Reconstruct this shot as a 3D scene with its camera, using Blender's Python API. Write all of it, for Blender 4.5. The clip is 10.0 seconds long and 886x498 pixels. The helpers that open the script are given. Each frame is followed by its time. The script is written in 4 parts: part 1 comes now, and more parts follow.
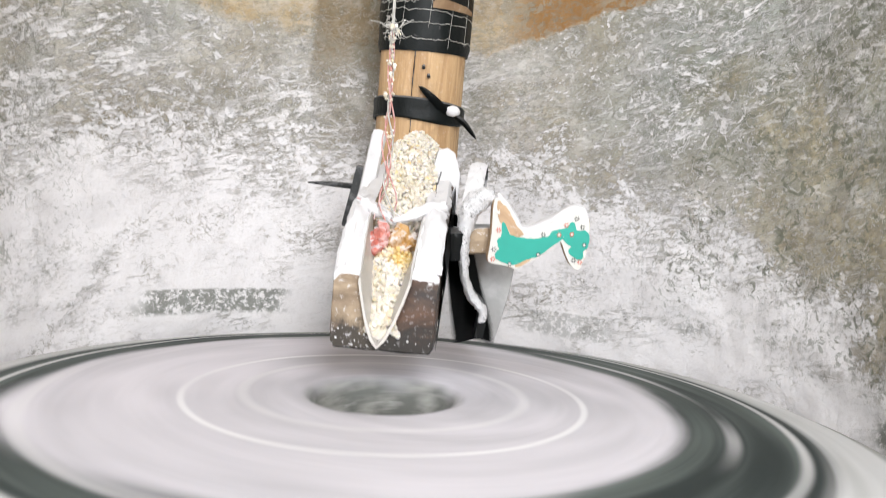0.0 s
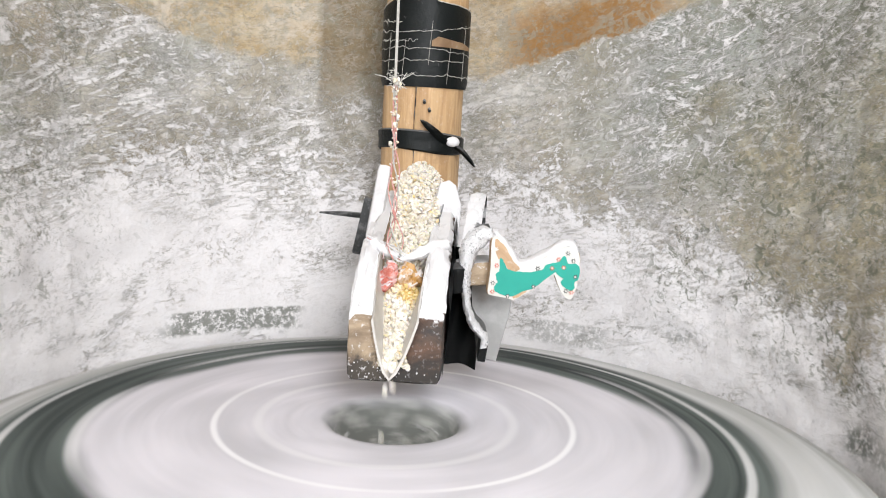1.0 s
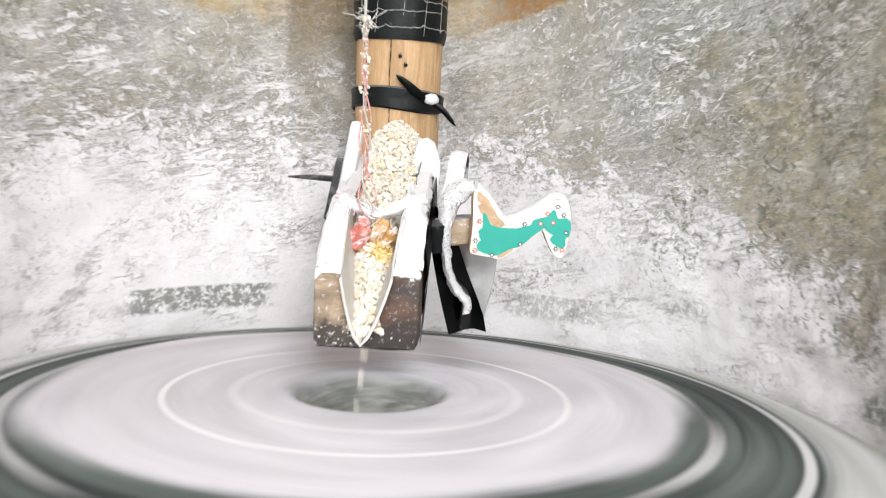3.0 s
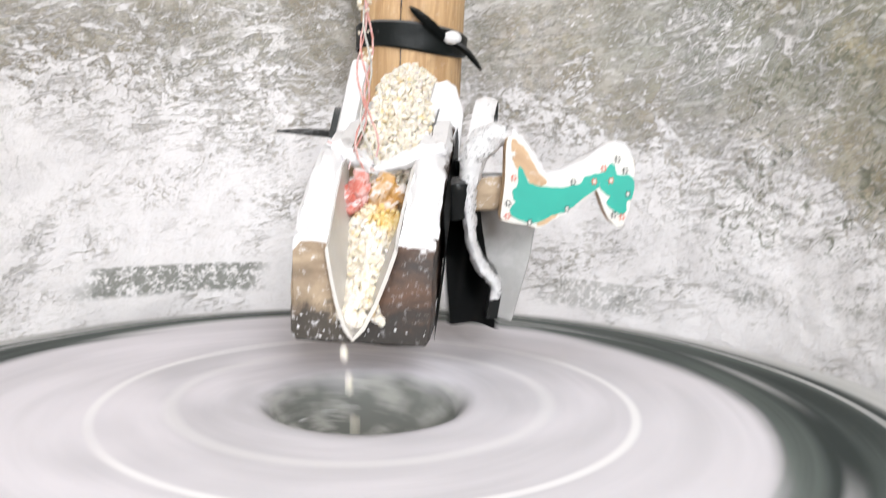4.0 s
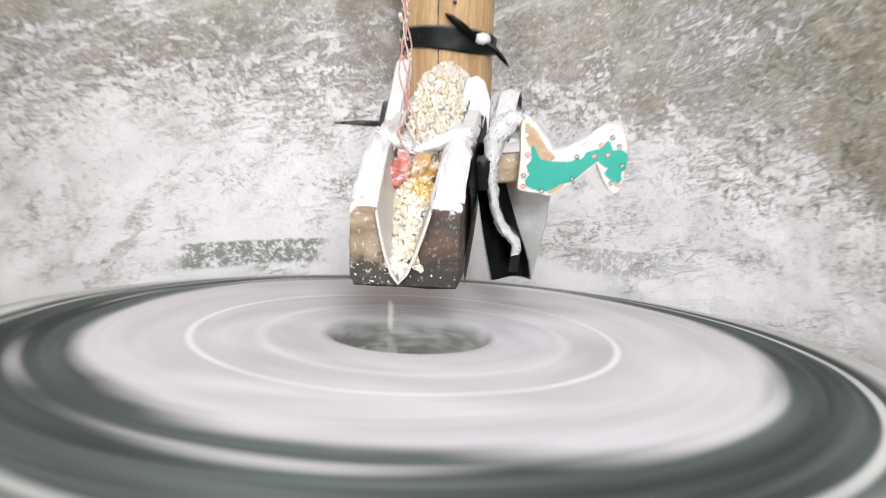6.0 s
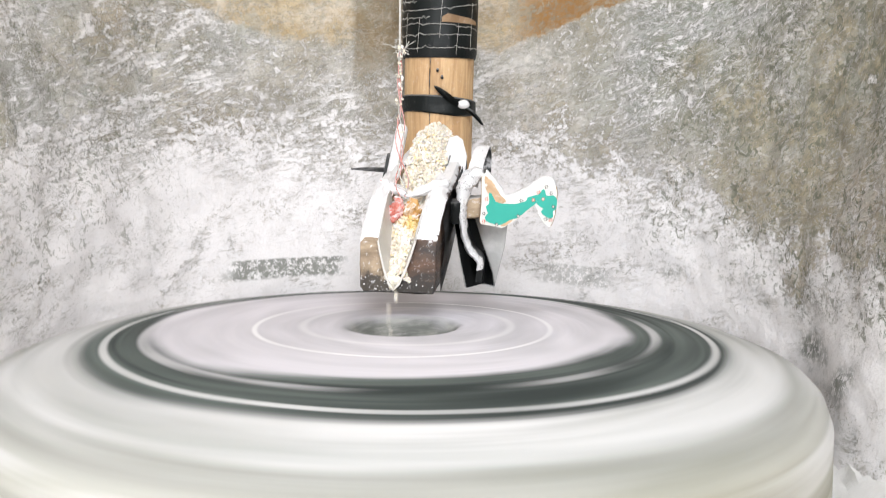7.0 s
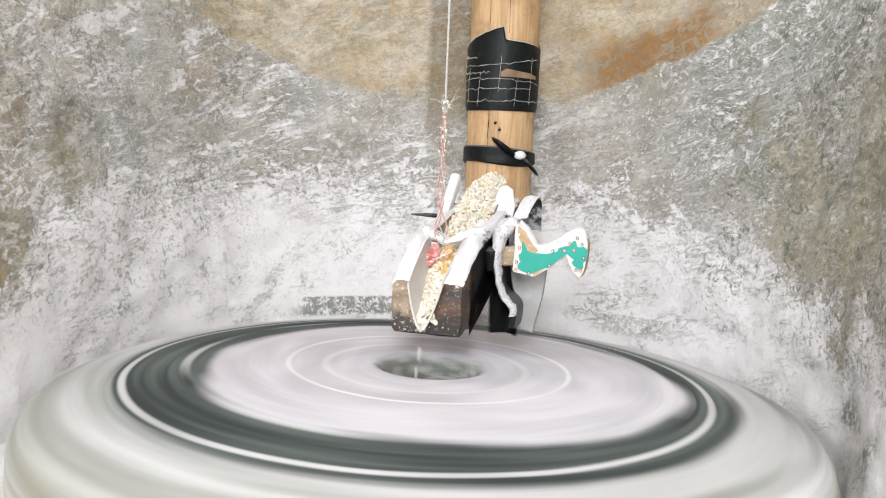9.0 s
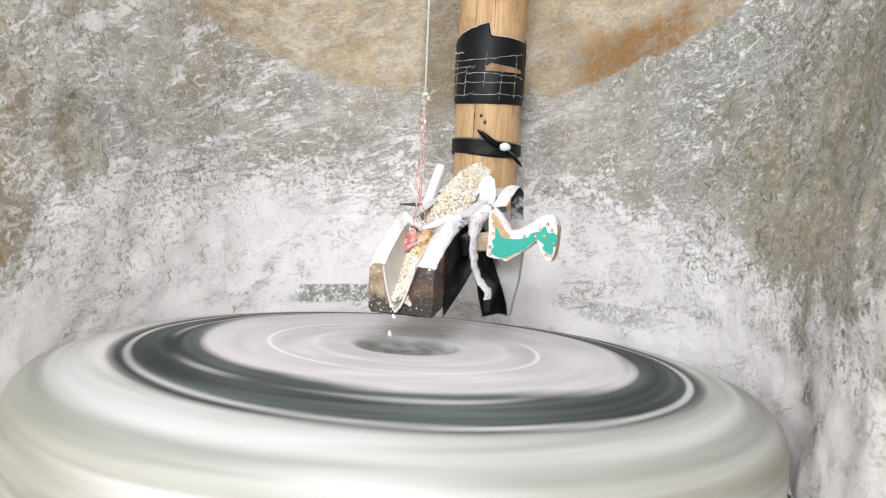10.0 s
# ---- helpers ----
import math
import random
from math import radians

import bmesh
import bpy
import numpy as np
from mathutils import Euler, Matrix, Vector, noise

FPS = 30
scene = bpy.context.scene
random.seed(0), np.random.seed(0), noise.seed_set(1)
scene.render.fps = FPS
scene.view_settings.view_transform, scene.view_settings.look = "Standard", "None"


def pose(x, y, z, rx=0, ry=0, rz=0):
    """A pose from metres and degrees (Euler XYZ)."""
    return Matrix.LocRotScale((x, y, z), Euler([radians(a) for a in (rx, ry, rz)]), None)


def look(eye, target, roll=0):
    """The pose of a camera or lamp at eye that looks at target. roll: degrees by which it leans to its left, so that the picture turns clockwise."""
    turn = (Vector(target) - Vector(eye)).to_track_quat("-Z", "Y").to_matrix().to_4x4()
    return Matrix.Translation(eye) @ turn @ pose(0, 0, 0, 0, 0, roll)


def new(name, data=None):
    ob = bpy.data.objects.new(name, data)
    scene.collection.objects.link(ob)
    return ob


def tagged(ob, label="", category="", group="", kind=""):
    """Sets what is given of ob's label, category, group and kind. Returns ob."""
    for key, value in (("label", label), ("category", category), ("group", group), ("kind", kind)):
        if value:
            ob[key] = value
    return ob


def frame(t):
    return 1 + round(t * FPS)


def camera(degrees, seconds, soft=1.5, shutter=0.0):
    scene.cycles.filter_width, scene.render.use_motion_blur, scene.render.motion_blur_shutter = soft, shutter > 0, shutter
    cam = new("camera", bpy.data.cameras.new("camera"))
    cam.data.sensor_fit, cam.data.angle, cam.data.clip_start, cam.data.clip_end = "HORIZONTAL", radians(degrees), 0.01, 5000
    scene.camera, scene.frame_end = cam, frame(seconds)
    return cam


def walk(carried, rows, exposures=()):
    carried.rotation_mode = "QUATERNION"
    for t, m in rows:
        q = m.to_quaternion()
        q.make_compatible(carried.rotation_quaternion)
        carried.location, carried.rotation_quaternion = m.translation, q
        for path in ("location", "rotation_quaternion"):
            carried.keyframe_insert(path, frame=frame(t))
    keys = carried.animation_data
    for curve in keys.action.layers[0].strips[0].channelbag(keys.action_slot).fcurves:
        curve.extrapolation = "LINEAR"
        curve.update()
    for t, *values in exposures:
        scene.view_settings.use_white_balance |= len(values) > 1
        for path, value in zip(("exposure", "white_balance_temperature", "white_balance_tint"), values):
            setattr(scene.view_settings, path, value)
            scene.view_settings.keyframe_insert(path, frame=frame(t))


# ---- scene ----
cam = camera(56.9, 10.0, soft=1.05, shutter=0.6)
PATH = [
    (0, (0.048, -0.832, 0.843), (0.048, 1.158, 0.644), 4.7),
    (0.5, (0.039, -0.836, 0.910), (0.043, 1.150, 0.670), 4.2),
    (1, (0.045, -0.917, 0.929), (0.037, 1.066, 0.669), 3.2),
    (1.5, (0.061, -1.001, 0.931), (0.037, 0.982, 0.674), 2.8),
    (2, (0.059, -1.055, 0.938), (0.039, 0.923, 0.643), 2.8),
    (2.2, (0.066, -1.064, 0.931), (0.046, 0.910, 0.611), 2.5),
    (3.3, (0.057, -0.695, 0.851), (0.088, 1.290, 0.612), 2.7),
    (3.5, (0.058, -0.633, 0.864), (0.075, 1.345, 0.572), 3.0),
    (4, (0.061, -0.604, 0.811), (0.035, 1.377, 0.530), 2.9),
    (4.5, (0.081, -0.592, 0.765), (-0.044, 1.383, 0.472), 2.1),
    (5, (0.081, -0.592, 0.763), (-0.056, 1.379, 0.452), 2.3),
    (5.5, (0.072, -0.636, 0.771), (-0.057, 1.338, 0.472), 1.9),
    (5.7, (0.076, -0.658, 0.779), (-0.064, 1.314, 0.477), 1.7),
    (6.8, (0.165, -1.128, 0.872), (-0.032, 0.840, 0.573), 1.2),
    (7, (0.178, -1.129, 0.870), (-0.030, 0.841, 0.595), 1.1),
    (7.5, (0.201, -1.125, 0.899), (-0.060, 0.842, 0.646), 1.4),
    (8, (0.246, -1.124, 0.887), (-0.132, 0.829, 0.676), 2.3),
    (8.5, (0.285, -1.144, 0.876), (-0.170, 0.795, 0.697), 2.4),
    (9, (0.342, -1.154, 0.887), (-0.192, 0.764, 0.704), 2.4),
    (9.5, (0.398, -1.164, 0.888), (-0.186, 0.740, 0.705), 2.4),
    (10, (0.448, -1.185, 0.869), (-0.162, 0.711, 0.687), 2.5),
]
walk(cam, [(t, look(eye, target, roll)) for t, eye, target, roll in PATH],
     [(0.0, 0.36), (0.5, 0.33), (2.0, 0.42), (3.5, 0.47), (4.5, 0.40), (5.5, 0.30), (7.0, 0.46), (8.0, 0.33), (10.0, 0.33)])

# ---- light ----
world = bpy.data.worlds.new("sky")
scene.world = world
world.use_nodes = True
wn = world.node_tree
sky = wn.nodes.new("ShaderNodeTexSky")
sky.sky_type, sky.sun_disc = "NISHITA", False
sky.sun_elevation, sky.sun_rotation = radians(48), radians(150)
wn.links.new(sky.outputs[0], wn.nodes["Background"].inputs[0])
wn.nodes["Background"].inputs[1].default_value = 0.12
scene.view_settings.exposure = 0.42


def area_lamp(name, eye, target, sx, sy, power, color):
    data = bpy.data.lights.new(name, "AREA")
    data.shape, data.size, data.size_y, data.energy, data.color = "RECTANGLE", sx, sy, power, color
    ob = new(name, data)
    ob.matrix_world = look(eye, target)
    return ob


# daylight by unseen, assumed window and open doorway behind the camera; roof fill added
area_lamp("window_light", (0.60, -2.55, 1.75), (0.1, 0.2, 0.75), 0.75, 0.7, 57, (0.95, 0.97, 1.0))
area_lamp("doorway_light", (-1.0, -2.55, 1.05), (-0.2, 0.2, 0.75), 0.9, 1.9, 23, (0.95, 0.975, 1.0))
area_lamp("overhead_fill", (0.35, -0.75, 2.44), (0.2, -0.35, 0.6), 0.8, 0.8, 12, (0.95, 0.975, 1.0))


# ---- materials ----
class Nodes:
    """Short hand for a node material."""

    def __init__(self, name, roughness=0.8, metallic=0.0):
        self.mat = bpy.data.materials.new(name)
        self.mat.use_nodes = True
        self.tree = self.mat.node_tree
        self.bsdf = self.tree.nodes["Principled BSDF"]
        self.bsdf.inputs["Roughness"].default_value = roughness
        self.bsdf.inputs["Metallic"].default_value = metallic
        geo = self.tree.nodes.new("ShaderNodeNewGeometry")
        tex = self.tree.nodes.new("ShaderNodeTexCoord")
        self.pos, self.normal, self.island = geo.outputs["Position"], geo.outputs["Normal"], geo.outputs["Random Per Island"]
        self.obj = tex.outputs["Object"]

    def attribute(self, name):
        n = self.tree.nodes.new("ShaderNodeAttribute")
        n.attribute_name = name
        return n.outputs["Vector"]

    def stretched(self, vector, degrees, sx, sy):
        """The vector turned in its plane, then stretched."""
        turn = self.tree.nodes.new("ShaderNodeMapping")
        self.put(turn.inputs["Vector"], vector)
        turn.inputs["Rotation"].default_value = (0, 0, radians(degrees))
        return self.scaled(turn.outputs[0], sx, sy, 1.0)

    def put(self, socket, value):
        if isinstance(value, bpy.types.NodeSocket):
            self.tree.links.new(value, socket)
        elif isinstance(value, tuple) and len(value) == 3 and socket.type == "RGBA":
            socket.default_value = (*value, 1)
        else:
            socket.default_value = value

    def math(self, op, a, b=0.0, clamp=False):
        n = self.tree.nodes.new("ShaderNodeMath")
        n.operation, n.use_clamp = op, clamp
        self.put(n.inputs[0], a), self.put(n.inputs[1], b)
        return n.outputs[0]

    def noise(self, vector, scale, detail=4.0, rough=0.55, distortion=0.0, color=False):
        n = self.tree.nodes.new("ShaderNodeTexNoise")
        self.put(n.inputs["Vector"], vector)
        n.inputs["Scale"].default_value, n.inputs["Detail"].default_value = scale, detail
        n.inputs["Roughness"].default_value, n.inputs["Distortion"].default_value = rough, distortion
        return n.outputs["Color" if color else "Fac"]

    def voronoi(self, vector, scale, feature="F1"):
        n = self.tree.nodes.new("ShaderNodeTexVoronoi")
        n.feature = feature
        self.put(n.inputs["Vector"], vector)
        n.inputs["Scale"].default_value = scale
        return n.outputs["Distance"]

    def ramp(self, value, lo, hi, a=0.0, b=1.0):
        n = self.tree.nodes.new("ShaderNodeMapRange")
        n.interpolation_type = "SMOOTHSTEP"
        self.put(n.inputs["Value"], value)
        for k, v in (("From Min", lo), ("From Max", hi), ("To Min", a), ("To Max", b)):
            self.put(n.inputs[k], v)
        return n.outputs["Result"]

    def mix(self, fac, a, b):
        n = self.tree.nodes.new("ShaderNodeMix")
        n.data_type = "RGBA"
        self.put(n.inputs[0], fac), self.put(n.inputs[6], a), self.put(n.inputs[7], b)
        return n.outputs[2]

    def split(self, vector):
        n = self.tree.nodes.new("ShaderNodeSeparateXYZ")
        self.put(n.inputs[0], vector)
        return n.outputs

    def join(self, x, y, z):
        n = self.tree.nodes.new("ShaderNodeCombineXYZ")
        self.put(n.inputs[0], x), self.put(n.inputs[1], y), self.put(n.inputs[2], z)
        return n.outputs[0]

    def scaled(self, vector, sx, sy, sz):
        n = self.tree.nodes.new("ShaderNodeMapping")
        self.put(n.inputs["Vector"], vector)
        n.inputs["Scale"].default_value = (sx, sy, sz)
        return n.outputs[0]

    def distance(self, vector, centre):
        n = self.tree.nodes.new("ShaderNodeVectorMath")
        n.operation = "DISTANCE"
        self.put(n.inputs[0], vector)
        n.inputs[1].default_value = centre
        return n.outputs["Value"]

    def bump(self, height, strength=0.5, depth=0.002):
        n = self.tree.nodes.new("ShaderNodeBump")
        n.inputs["Strength"].default_value, n.inputs["Distance"].default_value = strength, depth
        self.put(n.inputs["Height"], height)
        self.tree.links.new(n.outputs[0], self.bsdf.inputs["Normal"])

    def done(self, color, roughness=None):
        self.put(self.bsdf.inputs["Base Color"], color)
        if roughness is not None:
            self.put(self.bsdf.inputs["Roughness"], roughness)
        return self.mat


FLOUR = (0.82, 0.80, 0.805)


def blobs(n, place, spots):
    """The strongest of several soft round patches."""
    total = None
    for centre, inner, outer in spots:
        v = n.ramp(n.distance(place, centre), inner, outer, 1.0, 0.0)
        total = v if total is None else n.math("MAXIMUM", total, v)
    return total


def mud_wall_material():
    n = Nodes("floured_mud", 0.95)
    warp = n.noise(n.pos, 5.0, 5, 0.6, color=True)
    v = n.tree.nodes.new("ShaderNodeVectorMath")
    v.operation = "MULTIPLY_ADD"
    n.put(v.inputs[0], warp)
    v.inputs[1].default_value = (0.22, 0.22, 0.22)
    shift = n.tree.nodes.new("ShaderNodeVectorMath")
    shift.operation = "SUBTRACT"
    n.put(shift.inputs[0], n.pos)
    shift.inputs[1].default_value = (0.11, 0.11, 0.11)
    n.tree.links.new(shift.outputs[0], v.inputs[2])
    place = v.outputs[0]
    z = n.split(place)[2]
    flat = n.attribute("wall_uv")
    coarse = n.noise(n.pos, 9.0, 6, 0.65)
    fine = n.noise(n.pos, 60.0, 6, 0.7)
    grit = n.noise(n.pos, 210.0, 4, 0.7)
    wx, wy, wz = n.split(place)
    # the flour's upper line: lowest behind the spout, rising to both sides
    nx, ny, nz = n.split(n.pos)
    right_x, left_x = n.math("MAXIMUM", nx, 0.0), n.math("MINIMUM", nx, 0.0)
    rise = n.math("ADD", n.math("MULTIPLY", n.math("MULTIPLY", right_x, right_x), 0.68), n.math("POWER", n.math("ABSOLUTE", left_x), 4.0))
    ragged = n.math("ADD", n.math("MULTIPLY", n.math("SUBTRACT", n.noise(n.pos, 9.0, 5, 0.6), 0.5), 0.07), n.math("MULTIPLY", n.math("SUBTRACT", n.noise(n.pos, 70.0, 4, 0.65), 0.5), 0.03))
    over = n.math("ADD", n.math("SUBTRACT", n.math("SUBTRACT", nz, rise), 1.05), ragged)
    brown = n.math("MULTIPLY", n.ramp(over, -0.006, 0.016), n.ramp(wy, 0.22, 0.36))
    scar = n.math("MULTIPLY", n.math("MULTIPLY", n.ramp(over, 0.002, 0.014), n.ramp(n.math("ADD", over, n.math("MULTIPLY", n.math("SUBTRACT", n.noise(n.pos, 16.0, 5, 0.6), 0.5), 0.06)), 0.075, 0.135, 1.0, 0.0)), n.math("MULTIPLY", n.ramp(nx, 0.09, 0.20), n.ramp(nx, 0.37, 0.44, 1.0, 0.0)))
    # the pole's shadow painted on the bare mud, a dark streak left of it
    pole_shadow = n.math("MULTIPLY", n.math("MULTIPLY", n.ramp(n.math("ADD", nx, n.math("MULTIPLY", ragged, 0.25)), -0.222, -0.205), n.ramp(nx, -0.06, -0.03, 1.0, 0.0)), n.ramp(over, -0.10, 0.004, 0.12, 1.0))
    rust = n.math("MAXIMUM", scar, blobs(n, place, (((-0.60, -0.17, 0.87), 0.03, 0.07), ((-0.60, -0.2, 0.74), 0.04, 0.09), ((-0.62, -0.12, 0.98), 0.02, 0.06))))
    olive = blobs(n, place, (
        ((0.65, 0.18, 0.96), 0.08, 0.22), ((0.66, 0.08, 0.84), 0.04, 0.13), ((0.56, 0.32, 0.87), 0.06, 0.16), ((0.60, 0.20, 0.80), 0.06, 0.15), ((0.545, 0.365, 0.95), 0.04, 0.13), ((0.51, 0.39, 0.67), 0.0, 0.05), ((0.60, 0.20, 0.67), 0.02, 0.07), ((0.48, 0.46, 0.99), 0.0, 0.08), ((0.70, -0.12, 0.92), 0.06, 0.18),
        ((-0.60, -0.20, 0.76), 0.08, 0.18), ((-0.62, -0.2, 0.98), 0.06, 0.15), ((-0.63, 0.0, 0.88), 0.03, 0.10), ((-0.63, 0.12, 0.72), 0.01, 0.07)))
    ochre = n.mix(n.ramp(n.noise(n.stretched(flat, 12, 1.0, 1.6), 13.0, 8, 0.7, 0.8), 0.35, 0.65), (0.40, 0.29, 0.155), (0.54, 0.43, 0.275))
    moss = n.mix(n.ramp(fine, 0.35, 0.65), (0.20, 0.165, 0.09), (0.42, 0.365, 0.25))
    film = n.mix(n.ramp(coarse, 0.35, 0.65), (0.345, 0.31, 0.25), (0.63, 0.60, 0.55))
    tint = n.ramp(n.noise(n.pos, 3.5, 4, 0.6), 0.42, 0.62)
    cool = n.ramp(n.noise(n.pos, 4.2, 3, 0.55), 0.48, 0.62)
    base = n.mix(n.math("MULTIPLY", cool, 0.45), film, n.mix(coarse, (0.33, 0.355, 0.35), (0.56, 0.58, 0.58)))
    # greener grey and darker towards the upper right of the wall
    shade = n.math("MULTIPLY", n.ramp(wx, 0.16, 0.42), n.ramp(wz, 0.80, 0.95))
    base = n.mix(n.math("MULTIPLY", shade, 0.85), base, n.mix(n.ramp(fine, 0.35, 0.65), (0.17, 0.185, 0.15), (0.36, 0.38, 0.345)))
    base = n.mix(n.math("MULTIPLY", n.math("MULTIPLY", tint, 0.55), n.math("SUBTRACT", 1.0, n.math("MULTIPLY", shade, 0.8))), base, n.mix(coarse, (0.39, 0.31, 0.205), (0.54, 0.455, 0.335)))
    thin = n.math("MULTIPLY", n.ramp(n.noise(n.stretched(flat, 6, 1.0, 2.2), 7.0, 7, 0.7, 0.6), 0.44, 0.66), 0.55)
    ochre = n.mix(thin, ochre, (0.62, 0.56, 0.46))
    base = n.mix(n.math("MULTIPLY", brown, n.ramp(fine, 0.3, 0.6, 0.7, 1.0)), base, ochre)
    base = n.mix(n.math("MULTIPLY", pole_shadow, n.ramp(fine, 0.35, 0.6, 0.8, 1.0)), base, n.mix(coarse, (0.15, 0.11, 0.06), (0.27, 0.205, 0.125)))
    base = n.mix(n.math("MULTIPLY", rust, 0.95), base, n.mix(fine, (0.20, 0.09, 0.022), (0.33, 0.17, 0.052)))
    base = n.mix(n.math("MULTIPLY", n.math("MULTIPLY", olive, n.ramp(fine, 0.32, 0.6, 0.45, 1.0)), n.ramp(n.noise(n.pos, 11.0, 7, 0.72, 0.8), 0.38, 0.54, 0.25, 1.0)), base, moss)
    # bare dark scrapes between the strokes of flour
    scrape = n.noise(n.stretched(flat, 14, 1.0, 3.8), 28.0, 7, 0.74, 0.9)
    scrape = n.math("MULTIPLY", n.ramp(scrape, 0.52, 0.60), n.ramp(n.noise(n.pos, 11.0, 4, 0.6), 0.42, 0.56))
    base = n.mix(n.math("MULTIPLY", scrape, 0.42), base, (0.185, 0.165, 0.125))
    mottle = n.math("MULTIPLY", n.ramp(n.noise(n.pos, 85.0, 5, 0.75, 1.0), 0.50, 0.58), n.ramp(n.noise(n.pos, 16.0, 4, 0.6), 0.40, 0.55))
    base = n.mix(n.math("MULTIPLY", mottle, 0.45), base, (0.20, 0.195, 0.155))
    island = n.math("MULTIPLY", n.ramp(n.noise(n.pos, 30.0, 6, 0.6, 1.4), 0.50, 0.545), n.ramp(n.noise(n.pos, 7.0, 4, 0.6), 0.43, 0.55))
    base = n.mix(n.math("MULTIPLY", island, 0.5), base, n.mix(fine, (0.22, 0.215, 0.17), (0.38, 0.37, 0.30)))
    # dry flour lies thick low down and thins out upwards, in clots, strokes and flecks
    # flour is kept thin over the painted shadow too
    bare = n.math("MAXIMUM", n.math("MAXIMUM", n.math("MULTIPLY", brown, 0.85), n.math("MAXIMUM", rust, pole_shadow)), n.math("MULTIPLY", olive, 0.62))
    line = n.math("SUBTRACT", 0.81, n.math("MULTIPLY", n.math("MAXIMUM", n.math("SUBTRACT", wx, 0.10), 0.0), 0.28))
    line = n.math("SUBTRACT", line, n.math("MULTIPLY", n.ramp(wy, 0.30, 0.0), 0.06))
    low = n.ramp(n.math("SUBTRACT", z, line), -0.16, 0.24, 1.0, 0.20)
    low = n.math("MULTIPLY", low, n.math("SUBTRACT", 1.0, n.math("MULTIPLY", bare, 0.72)))
    low = n.math("MAXIMUM", low, blobs(n, place, (((0.65, 0.06, 0.62), 0.05, 0.13), ((0.66, -0.06, 0.60), 0.08, 0.17), ((0.72, -0.18, 0.62), 0.10, 0.22), ((0.655, 0.10, 0.94), 0.0, 0.03))))
    clot = n.math("ADD", n.math("MULTIPLY", n.noise(n.stretched(flat, 8, 1.0, 1.5), 14.0, 9, 0.76, 1.0), 0.58), n.math("MULTIPLY", n.noise(n.pos, 85.0, 6, 0.75, 0.6), 0.42))
    edge = n.ramp(low, 0.0, 1.0, 0.62, 0.33)
    flour = n.ramp(clot, edge, n.math("ADD", edge, 0.028))

    def strokes(degrees, stretch, scale, lo, hi, where):
        v = n.noise(n.stretched(flat, degrees, 1.0, stretch), scale, 5, 0.7, 0.7)
        return n.math("MULTIPLY", n.ramp(v, lo, hi), n.ramp(n.noise(n.pos, where * 0.75, 4, 0.6), 0.44, 0.54))

    stroke = n.math("MAXIMUM", strokes(18, 5.0, 19.0, 0.565, 0.60, 6.0), strokes(-12, 4.5, 26.0, 0.57, 0.605, 8.0))
    stroke = n.math("MAXIMUM", stroke, n.math("MULTIPLY", strokes(72, 6.0, 24.0, 0.585, 0.62, 7.0), 0.8))
    dab = n.math("MULTIPLY", n.ramp(n.noise(n.stretched(flat, 8, 1.0, 1.35), 24.0, 9, 0.72, 1.6), 0.565, 0.59), n.ramp(n.noise(n.pos, 7.0, 4, 0.6), 0.38, 0.52))
    fleck = n.math("MULTIPLY", n.ramp(n.noise(n.stretched(flat, -60, 1.0, 1.6), 46.0, 6, 0.65, 1.2), 0.60, 0.625), n.ramp(n.noise(n.pos, 5.0, 4, 0.6), 0.40, 0.52))
    # broad smears, brushed slantwise
    smear = n.math("MULTIPLY", n.ramp(n.noise(n.stretched(flat, 24, 1.0, 3.0), 9.0, 10, 0.74, 1.0), 0.500, 0.525), n.ramp(n.noise(n.pos, 3.4, 4, 0.6), 0.38, 0.50))
    stroke = n.math("MAXIMUM", stroke, n.math("MULTIPLY", smear, n.ramp(wx, 0.05, 0.32, 0.92, 0.30)))
    # splashes: small ragged blots and a lace of thin lines, thrown up from the stone
    blot = n.math("MULTIPLY", n.ramp(n.noise(n.stretched(flat, 22, 1.0, 2.0), 40.0, 10, 0.78, 1.1), 0.552, 0.566), n.ramp(n.noise(n.pos, 12.0, 5, 0.65), 0.40, 0.52))
    lace = n.math("ABSOLUTE", n.math("SUBTRACT", n.noise(n.stretched(flat, -18, 1.0, 1.7), 30.0, 7, 0.68, 2.4), 0.5))
    lace = n.math("MULTIPLY", n.ramp(lace, 0.006, 0.013, 1.0, 0.0), n.ramp(n.noise(n.pos, 8.0, 5, 0.65), 0.47, 0.57))
    stroke = n.math("MAXIMUM", n.math("MAXIMUM", stroke, dab), n.math("MAXIMUM", fleck, n.math("MAXIMUM", blot, n.math("MULTIPLY", lace, 0.95))))
    # rubbed smooth beside the spout
    rubbed = n.math("MULTIPLY", n.ramp(wx, 0.03, 0.11), n.ramp(wx, 0.28, 0.40, 1.0, 0.0))
    stroke = n.math("MULTIPLY", stroke, n.math("SUBTRACT", 1.0, n.math("MULTIPLY", rubbed, 0.55)))
    thread = n.math("ABSOLUTE", n.math("SUBTRACT", n.noise(n.stretched(flat, 10, 1.0, 1.8), 15.0, 6, 0.65, 1.8), 0.5))
    thread = n.math("MULTIPLY", n.ramp(thread, 0.003, 0.012, 1.0, 0.0), n.ramp(n.noise(n.pos, 6.5, 4, 0.6), 0.50, 0.62))
    speck = n.math("MULTIPLY", n.ramp(n.noise(n.stretched(flat, 30, 1.0, 1.5), 100.0, 4, 0.65, 0.5), 0.57, 0.605), n.ramp(n.noise(n.pos, 20.0, 4, 0.6), 0.44, 0.56))
